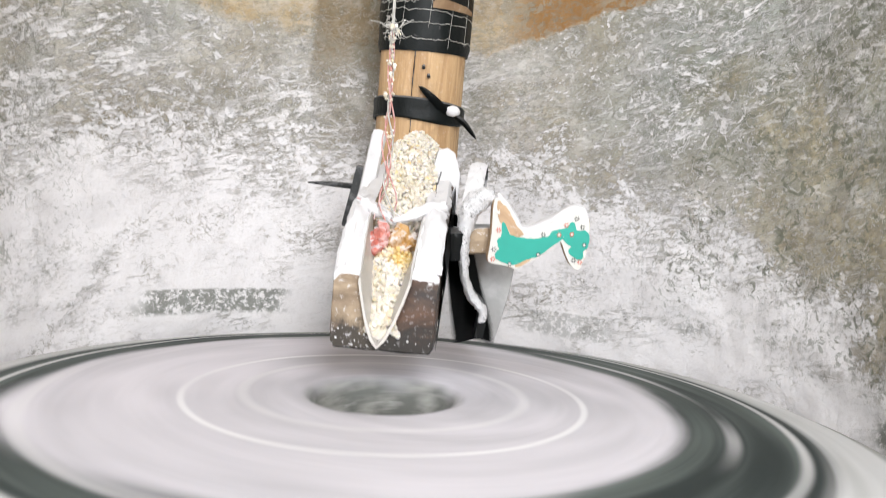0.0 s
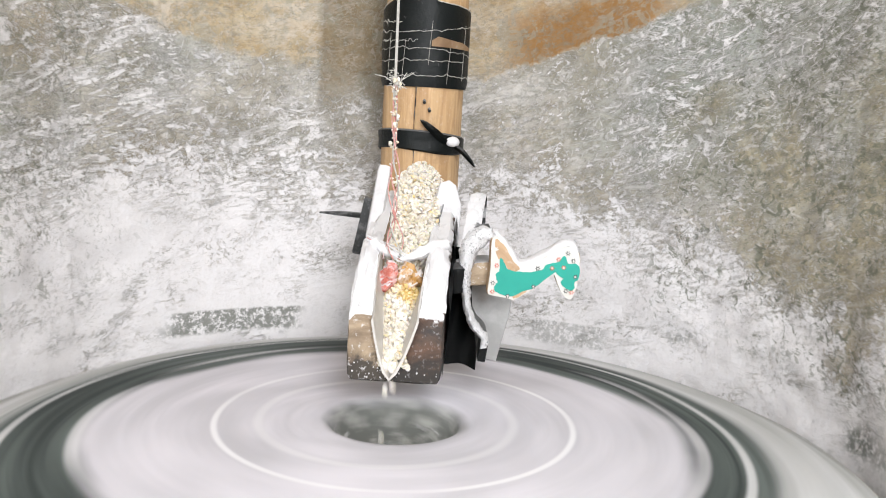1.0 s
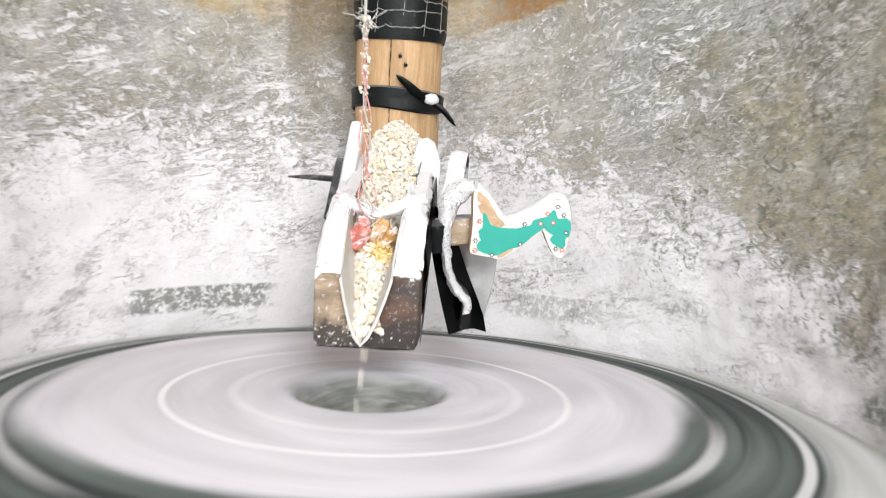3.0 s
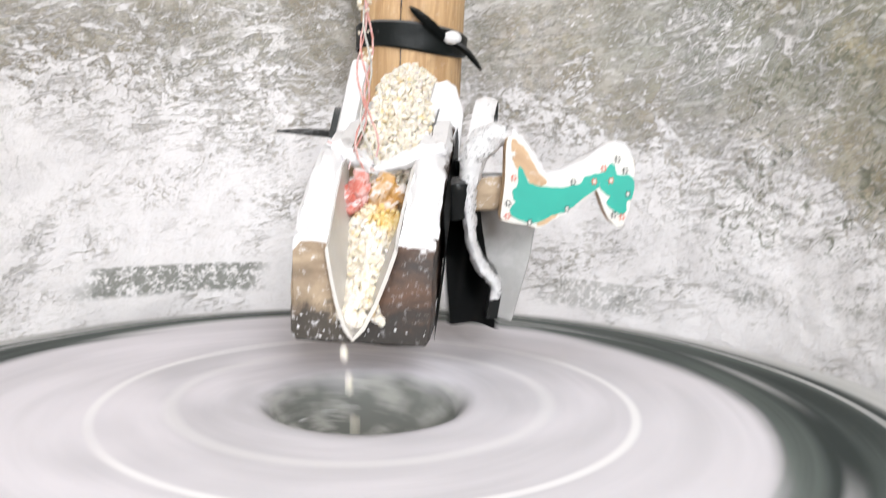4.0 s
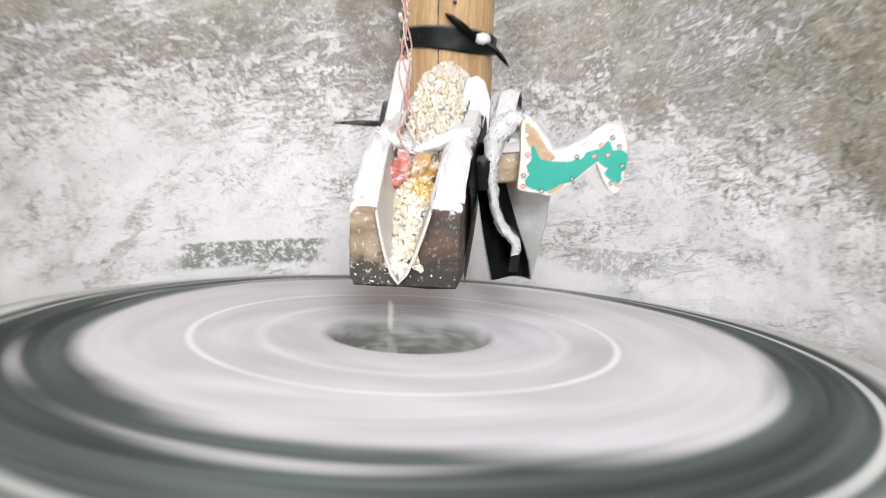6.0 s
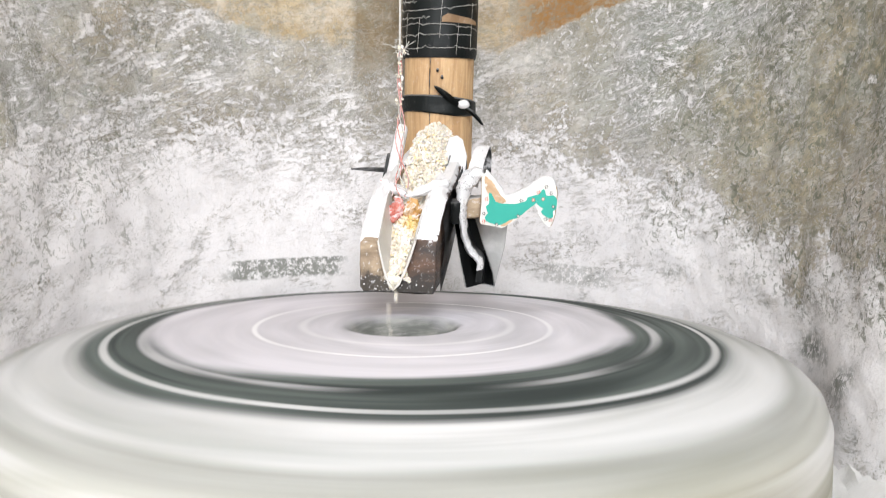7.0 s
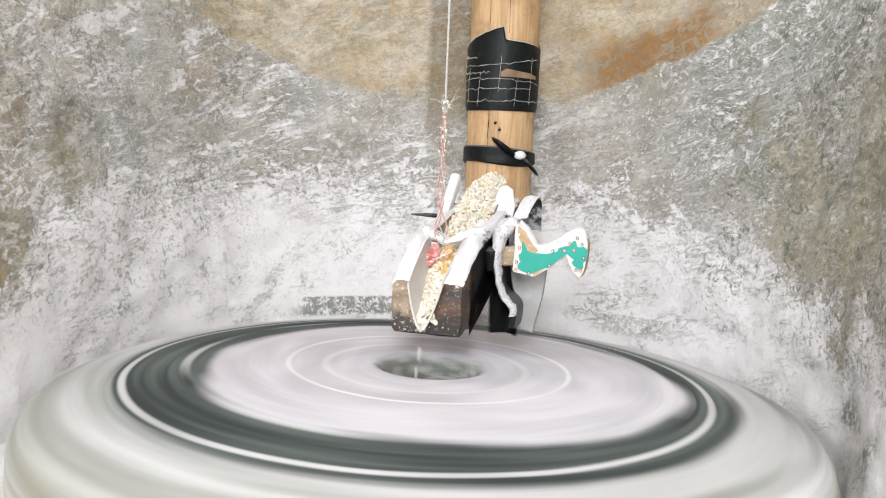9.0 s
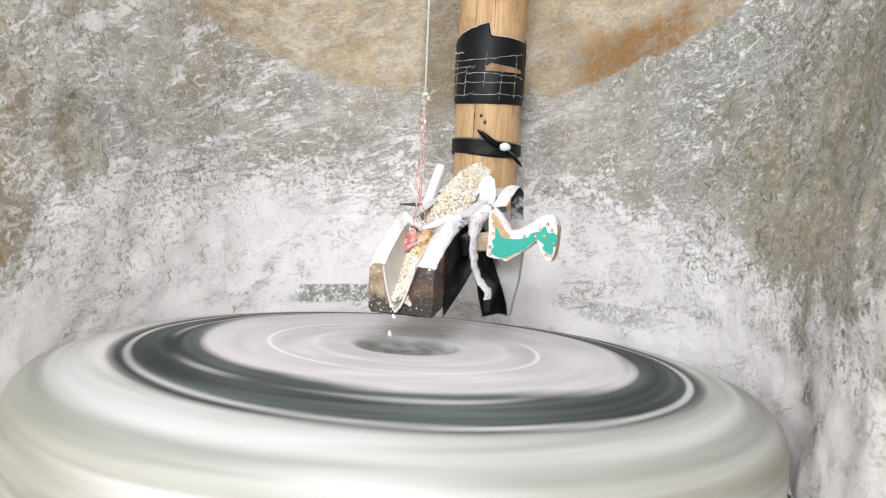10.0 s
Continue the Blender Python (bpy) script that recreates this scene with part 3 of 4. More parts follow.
def wall_line():
    """The foot line of the wall: bowed round the stone, opening out towards the front. Places at a tenth of a radian or finer."""
    bow = []
    for i in range(181):
        a = radians(8 + i)
        c, d = math.cos(a), math.sin(a)
        power = 2.35 if c < 0 < d else 2.1
        r = 1 / (abs(c / (WALL_X if c > 0 else 0.614)) ** power + abs(d / WALL_Y) ** power) ** (1 / power)
        bow.append(Vector((0.010 + r * c, -0.008 + r * d, 0)))
    right = smooth_line([(1.45, -1.15, 0), (1.02, -0.9, 0), (0.74, -0.6, 0), (0.645, -0.32, 0), (0.622, -0.10, 0), tuple(bow[0])], 16)
    left = smooth_line([tuple(bow[-1]), (-0.600, -0.16, 0), (-0.612, -0.34, 0), (-0.725, -0.62, 0), (-1.1, -0.95, 0)], 16)
    line = right[:-1] + bow + left[1:]
    # even steps
    length = [0.0]
    for p, q in zip(line, line[1:]):
        length.append(length[-1] + (q - p).length)
    out, k, count = [], 0, 420
    for i in range(count + 1):
        d = length[-1] * i / count
        while k < len(line) - 2 and length[k + 1] < d:
            k += 1
        out.append(line[k].lerp(line[k + 1], (d - length[k]) / max(1e-6, length[k + 1] - length[k])))
    return out


WALL_LINE = None


def wall_columns():
    """For each column of the wall its foot and the way out of it."""
    global WALL_LINE
    if WALL_LINE is None:
        line = wall_line()
        WALL_LINE = []
        for k, p in enumerate(line):
            way = line[min(k + 1, len(line) - 1)] - line[max(k - 1, 0)]
            WALL_LINE.append((p, Vector((way.y, -way.x, 0)).normalized()))
    return WALL_LINE


def wall_at(column, z, out=0.0):
    p, way = column
    return Vector((p.x, p.y, z)) + way * (out + 0.075 * (z - 0.61))


def mud_wall():
    bm = bmesh.new()
    columns = wall_columns()
    across = bm.verts.layers.float_vector.new("wall_uv")
    run = [0.0]
    for a, b in zip(columns, columns[1:]):
        run.append(run[-1] + (b[0] - a[0]).length)
    heights = [0.0, 0.2, 0.4] + [0.46 + 0.0075 * i for i in range(118)] + [1.4, 1.6, 1.9, 2.4]
    rows = []
    for z in heights:
        row = []
        for c in columns:
            p = wall_at(c, z)
            lump = 0.014 * noise.fractal(p * 4.5, 0.8, 2.0, 3) + 0.0032 * noise.fractal(p * 22, 0.7, 2.1, 4) + 0.0016 * noise.noise(p * 85)
            row.append(p + c[1] * lump)
        rows.append(row)
    inner = skin(bm, rows)
    for z, row in zip(heights, inner):
        for u, v in zip(run, row):
            v[across] = Vector((u, z, 0))
    outer = skin(bm, [[wall_at(c, z, 0.2 - 0.075 * (z - 0.61)) for c in columns] for z in (0.0, 2.4)])
    last = len(columns) - 1
    for i in range(last):
        bm.faces.new((inner[-1][i], inner[-1][i + 1], outer[1][i + 1], outer[1][i]))
    for i in (0, last):
        bm.faces.new([row[i] for row in inner] + [outer[1][i], outer[0][i]])
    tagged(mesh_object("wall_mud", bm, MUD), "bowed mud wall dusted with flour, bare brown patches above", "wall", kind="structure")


def box_part(name, x0, x1, y0, y1, z0, z1, material, label, category):
    bm = bmesh.new()
    slab(bm, x1 - x0, y1 - y0, z1 - z0, pose((x0 + x1) / 2, (y0 + y1) / 2, (z0 + z1) / 2))
    return tagged(mesh_object(name, bm, material, False), label, category, kind="structure")


def room():
    box_part("floor", -2.2, 2.2, -2.8, 1.4, -0.15, 0.0, EARTH, "trodden earth floor of the mill room", "floor")
    # unseen ceiling; its opening is added to let the overhead fill through
    bm = bmesh.new()
    for x0, x1, y0, y1 in ((-2.2, -0.1, -2.8, 1.4), (0.8, 2.2, -2.8, 1.4), (-0.1, 0.8, -2.8, -1.2), (-0.1, 0.8, -0.3, 1.4)):
        slab(bm, x1 - x0, y1 - y0, 0.15, pose((x0 + x1) / 2, (y0 + y1) / 2, 2.475))
    tagged(mesh_object("ceiling", bm, ROOF, False), "sooty dark board ceiling, opened for the added overhead fill", "ceiling", kind="structure")
    box_part("wall_left", -2.2, -2.0, -2.6, 1.2, 0.0, 2.4, PLAIN, "plain plastered side wall", "wall")
    box_part("wall_right", 2.0, 2.2, -2.6, 1.2, 0.0, 2.4, PLAIN, "plain plastered side wall", "wall")
    box_part("wall_north", -2.2, 2.2, 1.2, 1.4, 0.0, 2.4, PLAIN, "plain plastered end wall", "wall")
    bm = bmesh.new()
    for x0, x1, z0, z1 in ((-2.2, -1.5, 0, 2.4), (-1.5, -0.5, 2.05, 2.4), (-0.5, 0.1, 0, 2.4), (0.1, 1.4, 0, 1.25), (0.1, 1.4, 2.25, 2.4), (1.4, 2.2, 0, 2.4)):
        slab(bm, x1 - x0, 0.2, z1 - z0, pose((x0 + x1) / 2, -2.7, (z0 + z1) / 2))
    tagged(mesh_object("wall_south", bm, PLAIN, False), "plastered wall with a doorway and a window", "wall", kind="structure")
    # bed of the mill: a fixed nether stone in a bank of flour
    bm = bmesh.new()
    lathe(bm, [(0.001, 0.38), (0.50, 0.38), (0.53, 0.365), (0.53, 0.0)], 72)
    bmesh.ops.translate(bm, verts=bm.verts[:], vec=(AXIS[0], AXIS[1], 0))
    tagged(mesh_object("nether_stone", bm, PLAIN), "fixed lower millstone under the runner", "millstone", kind="structure")
    bm = bmesh.new()
    rows = []
    for k in range(9):
        row = []
        for c in wall_columns()[70:361:2]:
            w = wall_at(c, 0.5, 0.03)
            hub = Vector((AXIS[0], AXIS[1], 0))
            p = hub + (Vector((w.x, w.y, 0)) - hub).normalized() * 0.593
            p = p.lerp(w, k / 8)
            p.z = 0.43 + 0.075 * (k / 8) ** 1.4 + 0.012 * noise.fractal(p * 12, 0.8, 2, 3)
            row.append(p)
        rows.append(row)
    skin(bm, rows)
    tagged(mesh_object("flour_bank", bm, BANK), "bank of white flour between stone and wall", "flour", kind="structure")


# ---- the mill ----
def millstone():
    bm = bmesh.new()
    profile = [(0.024, -0.195), (0.024, -0.06), (0.030, -0.042), (0.05, -0.033), (0.066, -0.026), (0.074, -0.016), (0.080, -0.006), (0.087, -0.001), (0.097, 0.0), (0.15, 0.0), (0.30, 0.0),
               (0.36, -0.002), (0.40, -0.006), (0.44, -0.011), (0.48, -0.016), (0.515, -0.022), (0.538, -0.030), (0.562, -0.039), (0.578, -0.055), (0.587, -0.08), (0.589, -0.185), (0.572, -0.195), (0.024, -0.195)]
    lathe(bm, profile, 128)
    for v in bm.verts:
        r = math.hypot(v.co.x, v.co.y)
        if r > 0.09:
            v.co.z += 0.0016 * noise.noise(Vector((v.co.x * 7, v.co.y * 7, 3.0)))
    stone = tagged(mesh_object("runner_millstone", bm, STONE), "spinning round millstone coated with white flour", "millstone")
    stone.location = AXIS
    # broken maize that lies in the eye
    bm = bmesh.new()
    for k in range(5):
        a, r = random.uniform(0, 6.28), random.uniform(0.04, 0.062)
        kernel(bm, Matrix.Translation((r * math.cos(a), r * math.sin(a), -0.026)) @ pose(0, 0, 0, random.uniform(0, 360), random.uniform(0, 360), 0), random.uniform(0.6, 0.9))
    tagged(part("maize_in_eye", bm, BOARD, stone, "grey floured maize kernels lying in the eye"), kind="stuff")
    return stone


KERNEL = None


def kernel(bm, m, size=1.0):
    """One maize kernel: a flattened wedge, rounded at the crown."""
    global KERNEL
    if KERNEL is None:
        tmp = bmesh.new()
        bmesh.ops.create_icosphere(tmp, subdivisions=1, radius=1)
        KERNEL = ([v.co.copy() for v in tmp.verts], [[v.index for v in f.verts] for f in tmp.faces])
        tmp.free()
    places, faces = KERNEL
    made = []
    for c in places:
        taper = 0.78 + 0.22 * c.z
        made.append(bm.verts.new(m @ Vector((c.x * 0.0044 * taper * size, c.y * 0.0028 * size, c.z * 0.0049 * size))))
    for f in faces:
        bm.faces.new([made[i] for i in f])


# stations of the shoe: y, left, right, top, bottom, half width of the groove, its floor, its middle
SHOE_STATIONS = [
    (0.026, -0.0640, 0.0450, 0.722, 0.644, 0.028, 0.650, -0.010),
    (0.032, -0.0655, 0.0465, 0.729, 0.641, 0.028, 0.652, -0.010),
    (0.070, -0.0665, 0.0480, 0.752, 0.648, 0.030, 0.676, -0.010),
    (0.110, -0.0665, 0.0500, 0.776, 0.664, 0.032, 0.708, -0.009),
    (0.160, -0.064, 0.052, 0.790, 0.684, 0.035, 0.735, -0.006),
    (0.220, -0.063, 0.054, 0.803, 0.712, 0.036, 0.762, -0.004),
    (0.290, -0.060, 0.055, 0.820, 0.745, 0.037, 0.790, -0.003),
    (0.360, -0.058, 0.056, 0.836, 0.775, 0.037, 0.812, -0.003),
    (0.430, -0.058, 0.056, 0.846, 0.795, 0.037, 0.825, -0.003),
]


def station(y):
    for a, b in zip(SHOE_STATIONS, SHOE_STATIONS[1:]):
        if y <= b[0]:
            k = max(0.0, (y - a[0]) / (b[0] - a[0]))
            return [p + (q - p) * k for p, q in zip(a, b)]
    return list(SHOE_STATIONS[-1])


def section(y):
    _, left, right, top, bottom, gw, floor, mid = station(y)
    groove = []
    for i in range(11):
        a = math.pi * i / 10
        vee = max(0.0, min(1.0, (0.13 - y) / 0.09))      # pointed at the spout, round behind
        deep = (1 - vee) * math.sin(a) ** 0.75 + vee * (1 - abs(math.cos(a)) ** 1.7)
        groove.append((mid - gw * math.cos(a) - 0.004 * vee * deep, y, top - (top - floor) * deep))
    return left, right, top, bottom, groove


def shoe():
    root = empty("feed_shoe", (0, 0.2, 0.72), "charred wooden feed chute caked with flour, forked at its head", "feed chute")
    off = Matrix.Translation((0, -0.2, -0.72))
    ys = [0.026, 0.032] + [0.045 + 0.02 * i for i in range(20)]

    def half(name, take, material, label):
        bm = bmesh.new()
        rows = []
        for y in ys:
            left, right, top, bottom, groove = section(y)
            mid = groove[5][0]
            if take < 0:
                line = [(mid, y, bottom), (left + 0.004, y, bottom), (left, y, bottom + 0.006), (left, y, (top + bottom) / 2), (left, y, top - 0.008), (left + 0.006, y, top)] + groove[:6]
            else:
                line = groove[5:] + [(right - 0.006, y, top), (right, y, top - 0.008), (right, y, (top + bottom) / 2), (right, y, bottom + 0.006), (right - 0.004, y, bottom), (mid, y, bottom)]
            rows.append([off @ Vector(p) for p in line])
        made = skin(bm, rows, True)
        bmesh.ops.triangulate(bm, faces=[bm.faces.new(made[0]), bm.faces.new(made[-1])])
        bmesh.ops.subdivide_edges(bm, edges=[e for e in bm.edges if e.calc_length() > 0.016], cuts=1, use_grid_fill=True)
        roughen(bm, 0.0022, 60, take)
        part(name, bm, material, root, label)

    half("cheek", -1, SHOE_PALE, "bare greyish wooden cheek with a floured top")
    half("cheek", 1, SHOE, "dark charred wooden cheek with a floured top")
    # the pale lining that makes the spout
    bm = bmesh.new()
    rows_in, rows_out = [], []
    for y in [0.016, 0.021, 0.032, 0.045, 0.06, 0.08, 0.11, 0.14]:
        left, right, top, bottom, groove = section(max(y, 0.026))
        rise = 0.0 if y > 0.024 else -0.004
        lip = 0.0015 * math.exp(-(y - 0.012) / 0.03)
        rows_in.append([off @ Vector((x + (0.0022 if i < 5 else -0.0022 if i > 5 else 0), y, z + 0.003 + rise + (lip if i in (0, 10) else 0))) for i, (x, _, z) in enumerate(groove)])
        rows_out.append([off @ Vector((x, y, z + rise)) for i, (x, _, z) in enumerate(groove)])
    a, b = skin(bm, rows_in), skin(bm, rows_out)
    for i in range(10):
        bm.faces.new((a[0][i], a[0][i + 1], b[0][i + 1], b[0][i]))
    for ra, rb, sa, sb in zip(a, a[1:], b, b[1:]):
        bm.faces.new((ra[0], rb[0], sb[0], sa[0])), bm.faces.new((ra[-1], rb[-1], sb[-1], sa[-1]))
    part("spout_lining", bm, HORN, root, "pale smooth spout lining")
    # forked head: a narrow prong and a broad split one
    bm = bmesh.new()
    slab(bm, 0.021, 0.022, 0.135, off @ pose(-0.060, 0.310, 0.832, -38, 4, 0), 0.0085)
    roughen(bm, 0.0012, 70)
    part("prong", bm, FLOURED, root, "flour-white wooden prong")
    bm = bmesh.new()
    extruded(bm, [(-0.021, -0.056), (0.019, -0.056), (0.024, 0.012), (0.016, 0.048), (0.004, 0.056), (-0.010, 0.048), (-0.020, 0.0)], 0.016, off @ pose(0.042, 0.312, 0.828, -36, 6, 12), 0.004)
    roughen(bm, 0.001, 70)
    prong = part("prong", bm, FLOURED, root, "broad split prong white with flour")
    bm = bmesh.new()
    slab(bm, 0.002, 0.004, 0.034, off @ pose(0.034, 0.289, 0.822, -36, 12, 0))
    part("split", bm, IRON, prong, "dark crack in the wood")
    # caked flour on the shoulders
    for side, x0, x1 in ((-1, -0.066, -0.042), (1, 0.022, 0.049)):
        bm = bmesh.new()
        rows = []
        for k in range(15):
            y = 0.034 + 0.22 * k / 14
            top = station(y)[3]
            swell = 0.010 * math.sin(math.pi * min(1, k / 11)) ** 0.6 if k < 12 else 0.001
            rows.append([off @ Vector((x0 + (x1 - x0) * i / 8, y, top - 0.002 + (swell + 0.004 * noise.noise(Vector((i * 0.6, k * 0.5, side)))) * math.sin(math.pi * i / 8) ** 0.5)) for i in range(9)])
        skin(bm, rows)
        bmesh.ops.subdivide_edges(bm, edges=bm.edges[:], cuts=1, use_grid_fill=True)
        roughen(bm, 0.0026, 85, side)
        part("flour_cake", bm, FLOURED, root, "thick white flour on the shoulder")
    # rubber nailed along the dark cheek
    bm = bmesh.new()
    rows = []
    for y in (0.07, 0.12, 0.18, 0.25, 0.32, 0.37):
        s = station(y)
        rows.append([off @ Vector((s[2] + 0.003 + 0.003 * math.sin(k * 0.9), y, s[3] - 0.006 - (s[3] - s[4] + 0.006) * k / 6)) for k in range(7)])
    skin(bm, rows)
    bmesh.ops.solidify(bm, geom=bm.faces[:], thickness=-0.004)
    part("rubber_facing", bm, RUBBER, root, "glossy black rubber facing")
    # a black rubber lug by the strap
    bm = bmesh.new()
    slab(bm, 0.020, 0.030, 0.036, off @ pose(0.062, 0.150, 0.752, 8, -6, 10), 0.006)
    bmesh.ops.subdivide_edges(bm, edges=[e for e in bm.edges if e.calc_length() > 0.008], cuts=2, use_grid_fill=True)
    roughen(bm, 0.0025, 95)
    part("rubber_lug", bm, RUBBER, root, "glossy black rubber lug")
    # crumbs of flour stuck to the charred foot
    rng = random.Random(12)
    bm = bmesh.new()
    for k in range(48):
        x = rng.uniform(-0.063, 0.044)
        z = 0.645 + 0.022 * rng.random() ** 2
        size = 0.0004 + 0.0013 * rng.random() ** 2
        bmesh.ops.create_icosphere(bm, subdivisions=1, radius=1, matrix=off @ pose(x, 0.0265, z, rng.uniform(0, 90), rng.uniform(0, 90), 0) @ Matrix.Diagonal((size, size * 0.8, size * rng.uniform(0.8, 2.0), 1)))
    tagged(part("flour_crumbs", bm, FLOURED, root, "white crumbs on the charred foot"), kind="stuff")
    # a floury bridge from the lashing to the dark cheek
    bm = bmesh.new()
    tube(bm, [off @ p for p in smooth_line([Vector((-0.014, 0.128, 0.776)), Vector((0.006, 0.130, 0.781)), Vector((0.026, 0.142, 0.791)), Vector((0.046, 0.156, 0.796))], 6)], [0.003 + 0.0045 * min(1, k / 8) for k in range(19)], 12)
    roughen(bm, 0.0035, 90)
    part("flour_bridge", bm, FLOURED, root, "string caked thick with flour")
    bm = bmesh.new()
    tube(bm, [off @ p for p in smooth_line([Vector((-0.016, 0.130, 0.777)), Vector((-0.032, 0.136, 0.783)), Vector((-0.050, 0.146, 0.793))], 6)], [0.003 + 0.003 * min(1, k / 6) for k in range(13)], 12)
    roughen(bm, 0.003, 90)
    part("flour_bridge", bm, FLOURED, root, "string caked thick with flour")
    # iron pin and its dark batten
    bm = bmesh.new()
    tube(bm, [off @ Vector(p) for p in ((-0.166, 0.42, 0.803), (-0.13, 0.412, 0.804), (-0.082, 0.40, 0.803))], [0.0014, 0.0042, 0.005], 8)
    part("pin", bm, IRON, root, "black pointed pin")
    bm = bmesh.new()
    slab(bm, 0.026, 0.018, 0.092, off @ pose(-0.084, 0.385, 0.788, 0, 10, 0), 0.003)
    roughen(bm, 0.002, 90)
    part("batten", bm, IRON, root, "dark batten")
    return root


def maize_heap():
    """The kernels that fill the shoe."""
    bm, gold = bmesh.new(), bmesh.new()
    rng = random.Random(4)
    for k in range(2700):
        y = rng.choice((rng.uniform(0.022, 0.13), rng.uniform(0.13, 0.45), rng.uniform(0.16, 0.45)))
        s = station(y)
        width = 0.018 if y < 0.05 else 0.023 if y < 0.14 else 0.034
        if y > 0.40:
            width = 0.034 - 0.018 * (y - 0.40) / 0.05
        u = rng.uniform(-1, 1)
        crown = s[6] + (0.024 + 0.12 * min(y, 0.10) if y < 0.14 else 0.029 + 0.125 * (y - 0.14))
        z = crown - 0.012 * u * u + rng.uniform(-0.009, 0.002)
        m = Matrix.Translation((s[7] + u * width, y, z)) @ pose(0, 0, 0, rng.uniform(0, 360), rng.uniform(0, 360), rng.uniform(0, 360))
        kernel(gold if 0.094 < y + 0.010 * u < 0.13 else bm, m, rng.uniform(0.85, 1.1))
    # what lies under the topmost kernels
    rows = []
    for k in range(24):
        y = 0.028 + 0.39 * k / 23
        s = station(y)
        width = 0.015 if y < 0.05 else 0.020 if y < 0.14 else 0.032
        crown = s[6] + (0.024 + 0.12 * min(y, 0.10) if y < 0.14 else 0.029 + 0.125 * (y - 0.14))
        rows.append([(s[7] + width * u, y, crown - 0.006 - 0.012 * u * u) for u in (-1, -0.6, -0.2, 0.2, 0.6, 1)])
    skin(bm, rows)
    tagged(mesh_object("maize_heap", bm, MAIZE), "heap of whole white and yellow maize kernels in the chute", "maize", kind="stuff")
    tagged(mesh_object("yellow_maize", gold, GOLD), "yellow maize kernels below the gum in the chute", "maize", kind="stuff")


def hopper_pole():
    root = empty("hopper_pole", (-0.009, 0.505, 1.6), "upright round wooden hopper spout, cracked, bound with black tape", "wooden pole")
    bm = bmesh.new()
    rows = []
    zs = [0.80 + 0.02 * i for i in range(48)] + [1.8, 2.0, 2.2, 2.4]
    for z in zs:
        row = []
        for i in range(72):
            a = 2 * math.pi * i / 72
            r = 0.0685 + 0.004 * (z - 0.9) + 0.0022 * noise.noise(Vector((math.cos(a) * 2, math.sin(a) * 2, z * 1.5)))
            crack = math.exp(-((a - radians(258 + 4 * noise.noise(Vector((z * 9, 0, 0))))) / 0.035) ** 2) + 0.55 * math.exp(-((a - radians(286)) / 0.03) ** 2) * (z > 1.15)
            r -= 0.007 * crack
            row.append((r * math.cos(a), r * math.sin(a), z - 1.6))
        rows.append(row)
    made = skin(bm, rows, True)
    bm.faces.new(made[0][::-1]), bm.faces.new(made[-1])
    part("spout", bm, POLE, root)

    def wrap(name, z_low, z_high, ripple, thickness, label):
        bm = bmesh.new()
        rows = []
        for k in range(13):
            row = []
            for i in range(72):
                a = 2 * math.pi * i / 72
                lo, hi = z_low(a), z_high(a)
                z = lo + (hi - lo) * k / 12
                r = 0.0695 + 0.004 * (z - 0.9) + thickness * (0.3 if k in (0, 12) else 1) + ripple * noise.noise(Vector((math.cos(a) * 3, math.sin(a) * 3, z * 60)))
                row.append((r * math.cos(a), r * math.sin(a), z - 1.6))
            rows.append(row)
        skin(bm, rows, True)
        return part(name, bm, TAPE, root, label)

    def ragged(a):
        d = math.degrees(a) % 360
        frayed = 0.002 * noise.noise(Vector((a * 9, 0, 5)))
        if 195 <= d <= 283:
            return 1.144 + 0.034 * (d - 195) / 88 + frayed
        return 1.152 - 0.007 * min(1, max(0, d - 283) / 80) + frayed

    tape = wrap("tape", lambda a: 1.018 + 0.003 * math.sin(a), ragged, 0.0016, 0.0035, "wide black tape with a torn top edge")
    for z0, slope, seed, a0, a1 in ((1.116, 0.014, 1, 196, 345), (1.098, 0.010, 2, 200, 262), (1.073, -0.004, 3, 195, 350), (1.060, 0.003, 4, 198, 330), (1.036, 0.003, 5, 215, 350), (1.134, 0.016, 6, 200, 240)):
        bm = bmesh.new()
        line = []
        for i in range(34):
            a = radians(a0 + (a1 - a0) * i / 33)
            z = z0 + slope * math.sin(a + 0.5) + 0.006 * noise.noise(Vector((i * 0.45, seed, 0)))
            r = 0.0745 + 0.004 * (z - 0.9)
            line.append((r * math.cos(a), r * math.sin(a), z - 1.6))
        tube(bm, line, [0.0004 + 0.0005 * abs(noise.noise(Vector((i * 0.8, seed, 7)))) for i in range(34)], 5)
        part("thread", bm, TWINE, tape, "flour-white thread on the tape")
    bm = bmesh.new()
    line = []
    for i in range(52):
        a = radians(195 + 3.2 * i)
        z = ragged(a)
        r = 0.0726 + 0.004 * (z - 0.9)
        line.append((r * math.cos(a), r * math.sin(a), z - 1.6))
    tube(bm, line, 0.0007, 5)
    part("frayed_edge", bm, TWINE, tape, "white frayed edge")
    for a0, z0, z1 in ((219, 1.03, 1.10), (243, 1.024, 1.09), (276, 1.05, 1.12), (301, 1.022, 1.08), (327, 1.03, 1.12)):
        bm = bmesh.new()
        a = radians(a0)
        tube(bm, [(0.0757 * math.cos(a + 0.02 * k), 0.0757 * math.sin(a + 0.02 * k), z0 + (z1 - z0) * k / 3 - 1.6) for k in range(4)], 0.0003, 5)
        part("thread", bm, TWINE, tape)
    # cracks and nails in the wood
    for a0, z0, z1 in ((262, 0.862, 1.02), (257, 1.16, 1.9), (289, 1.165, 1.5)):
        bm = bmesh.new()
        line = []
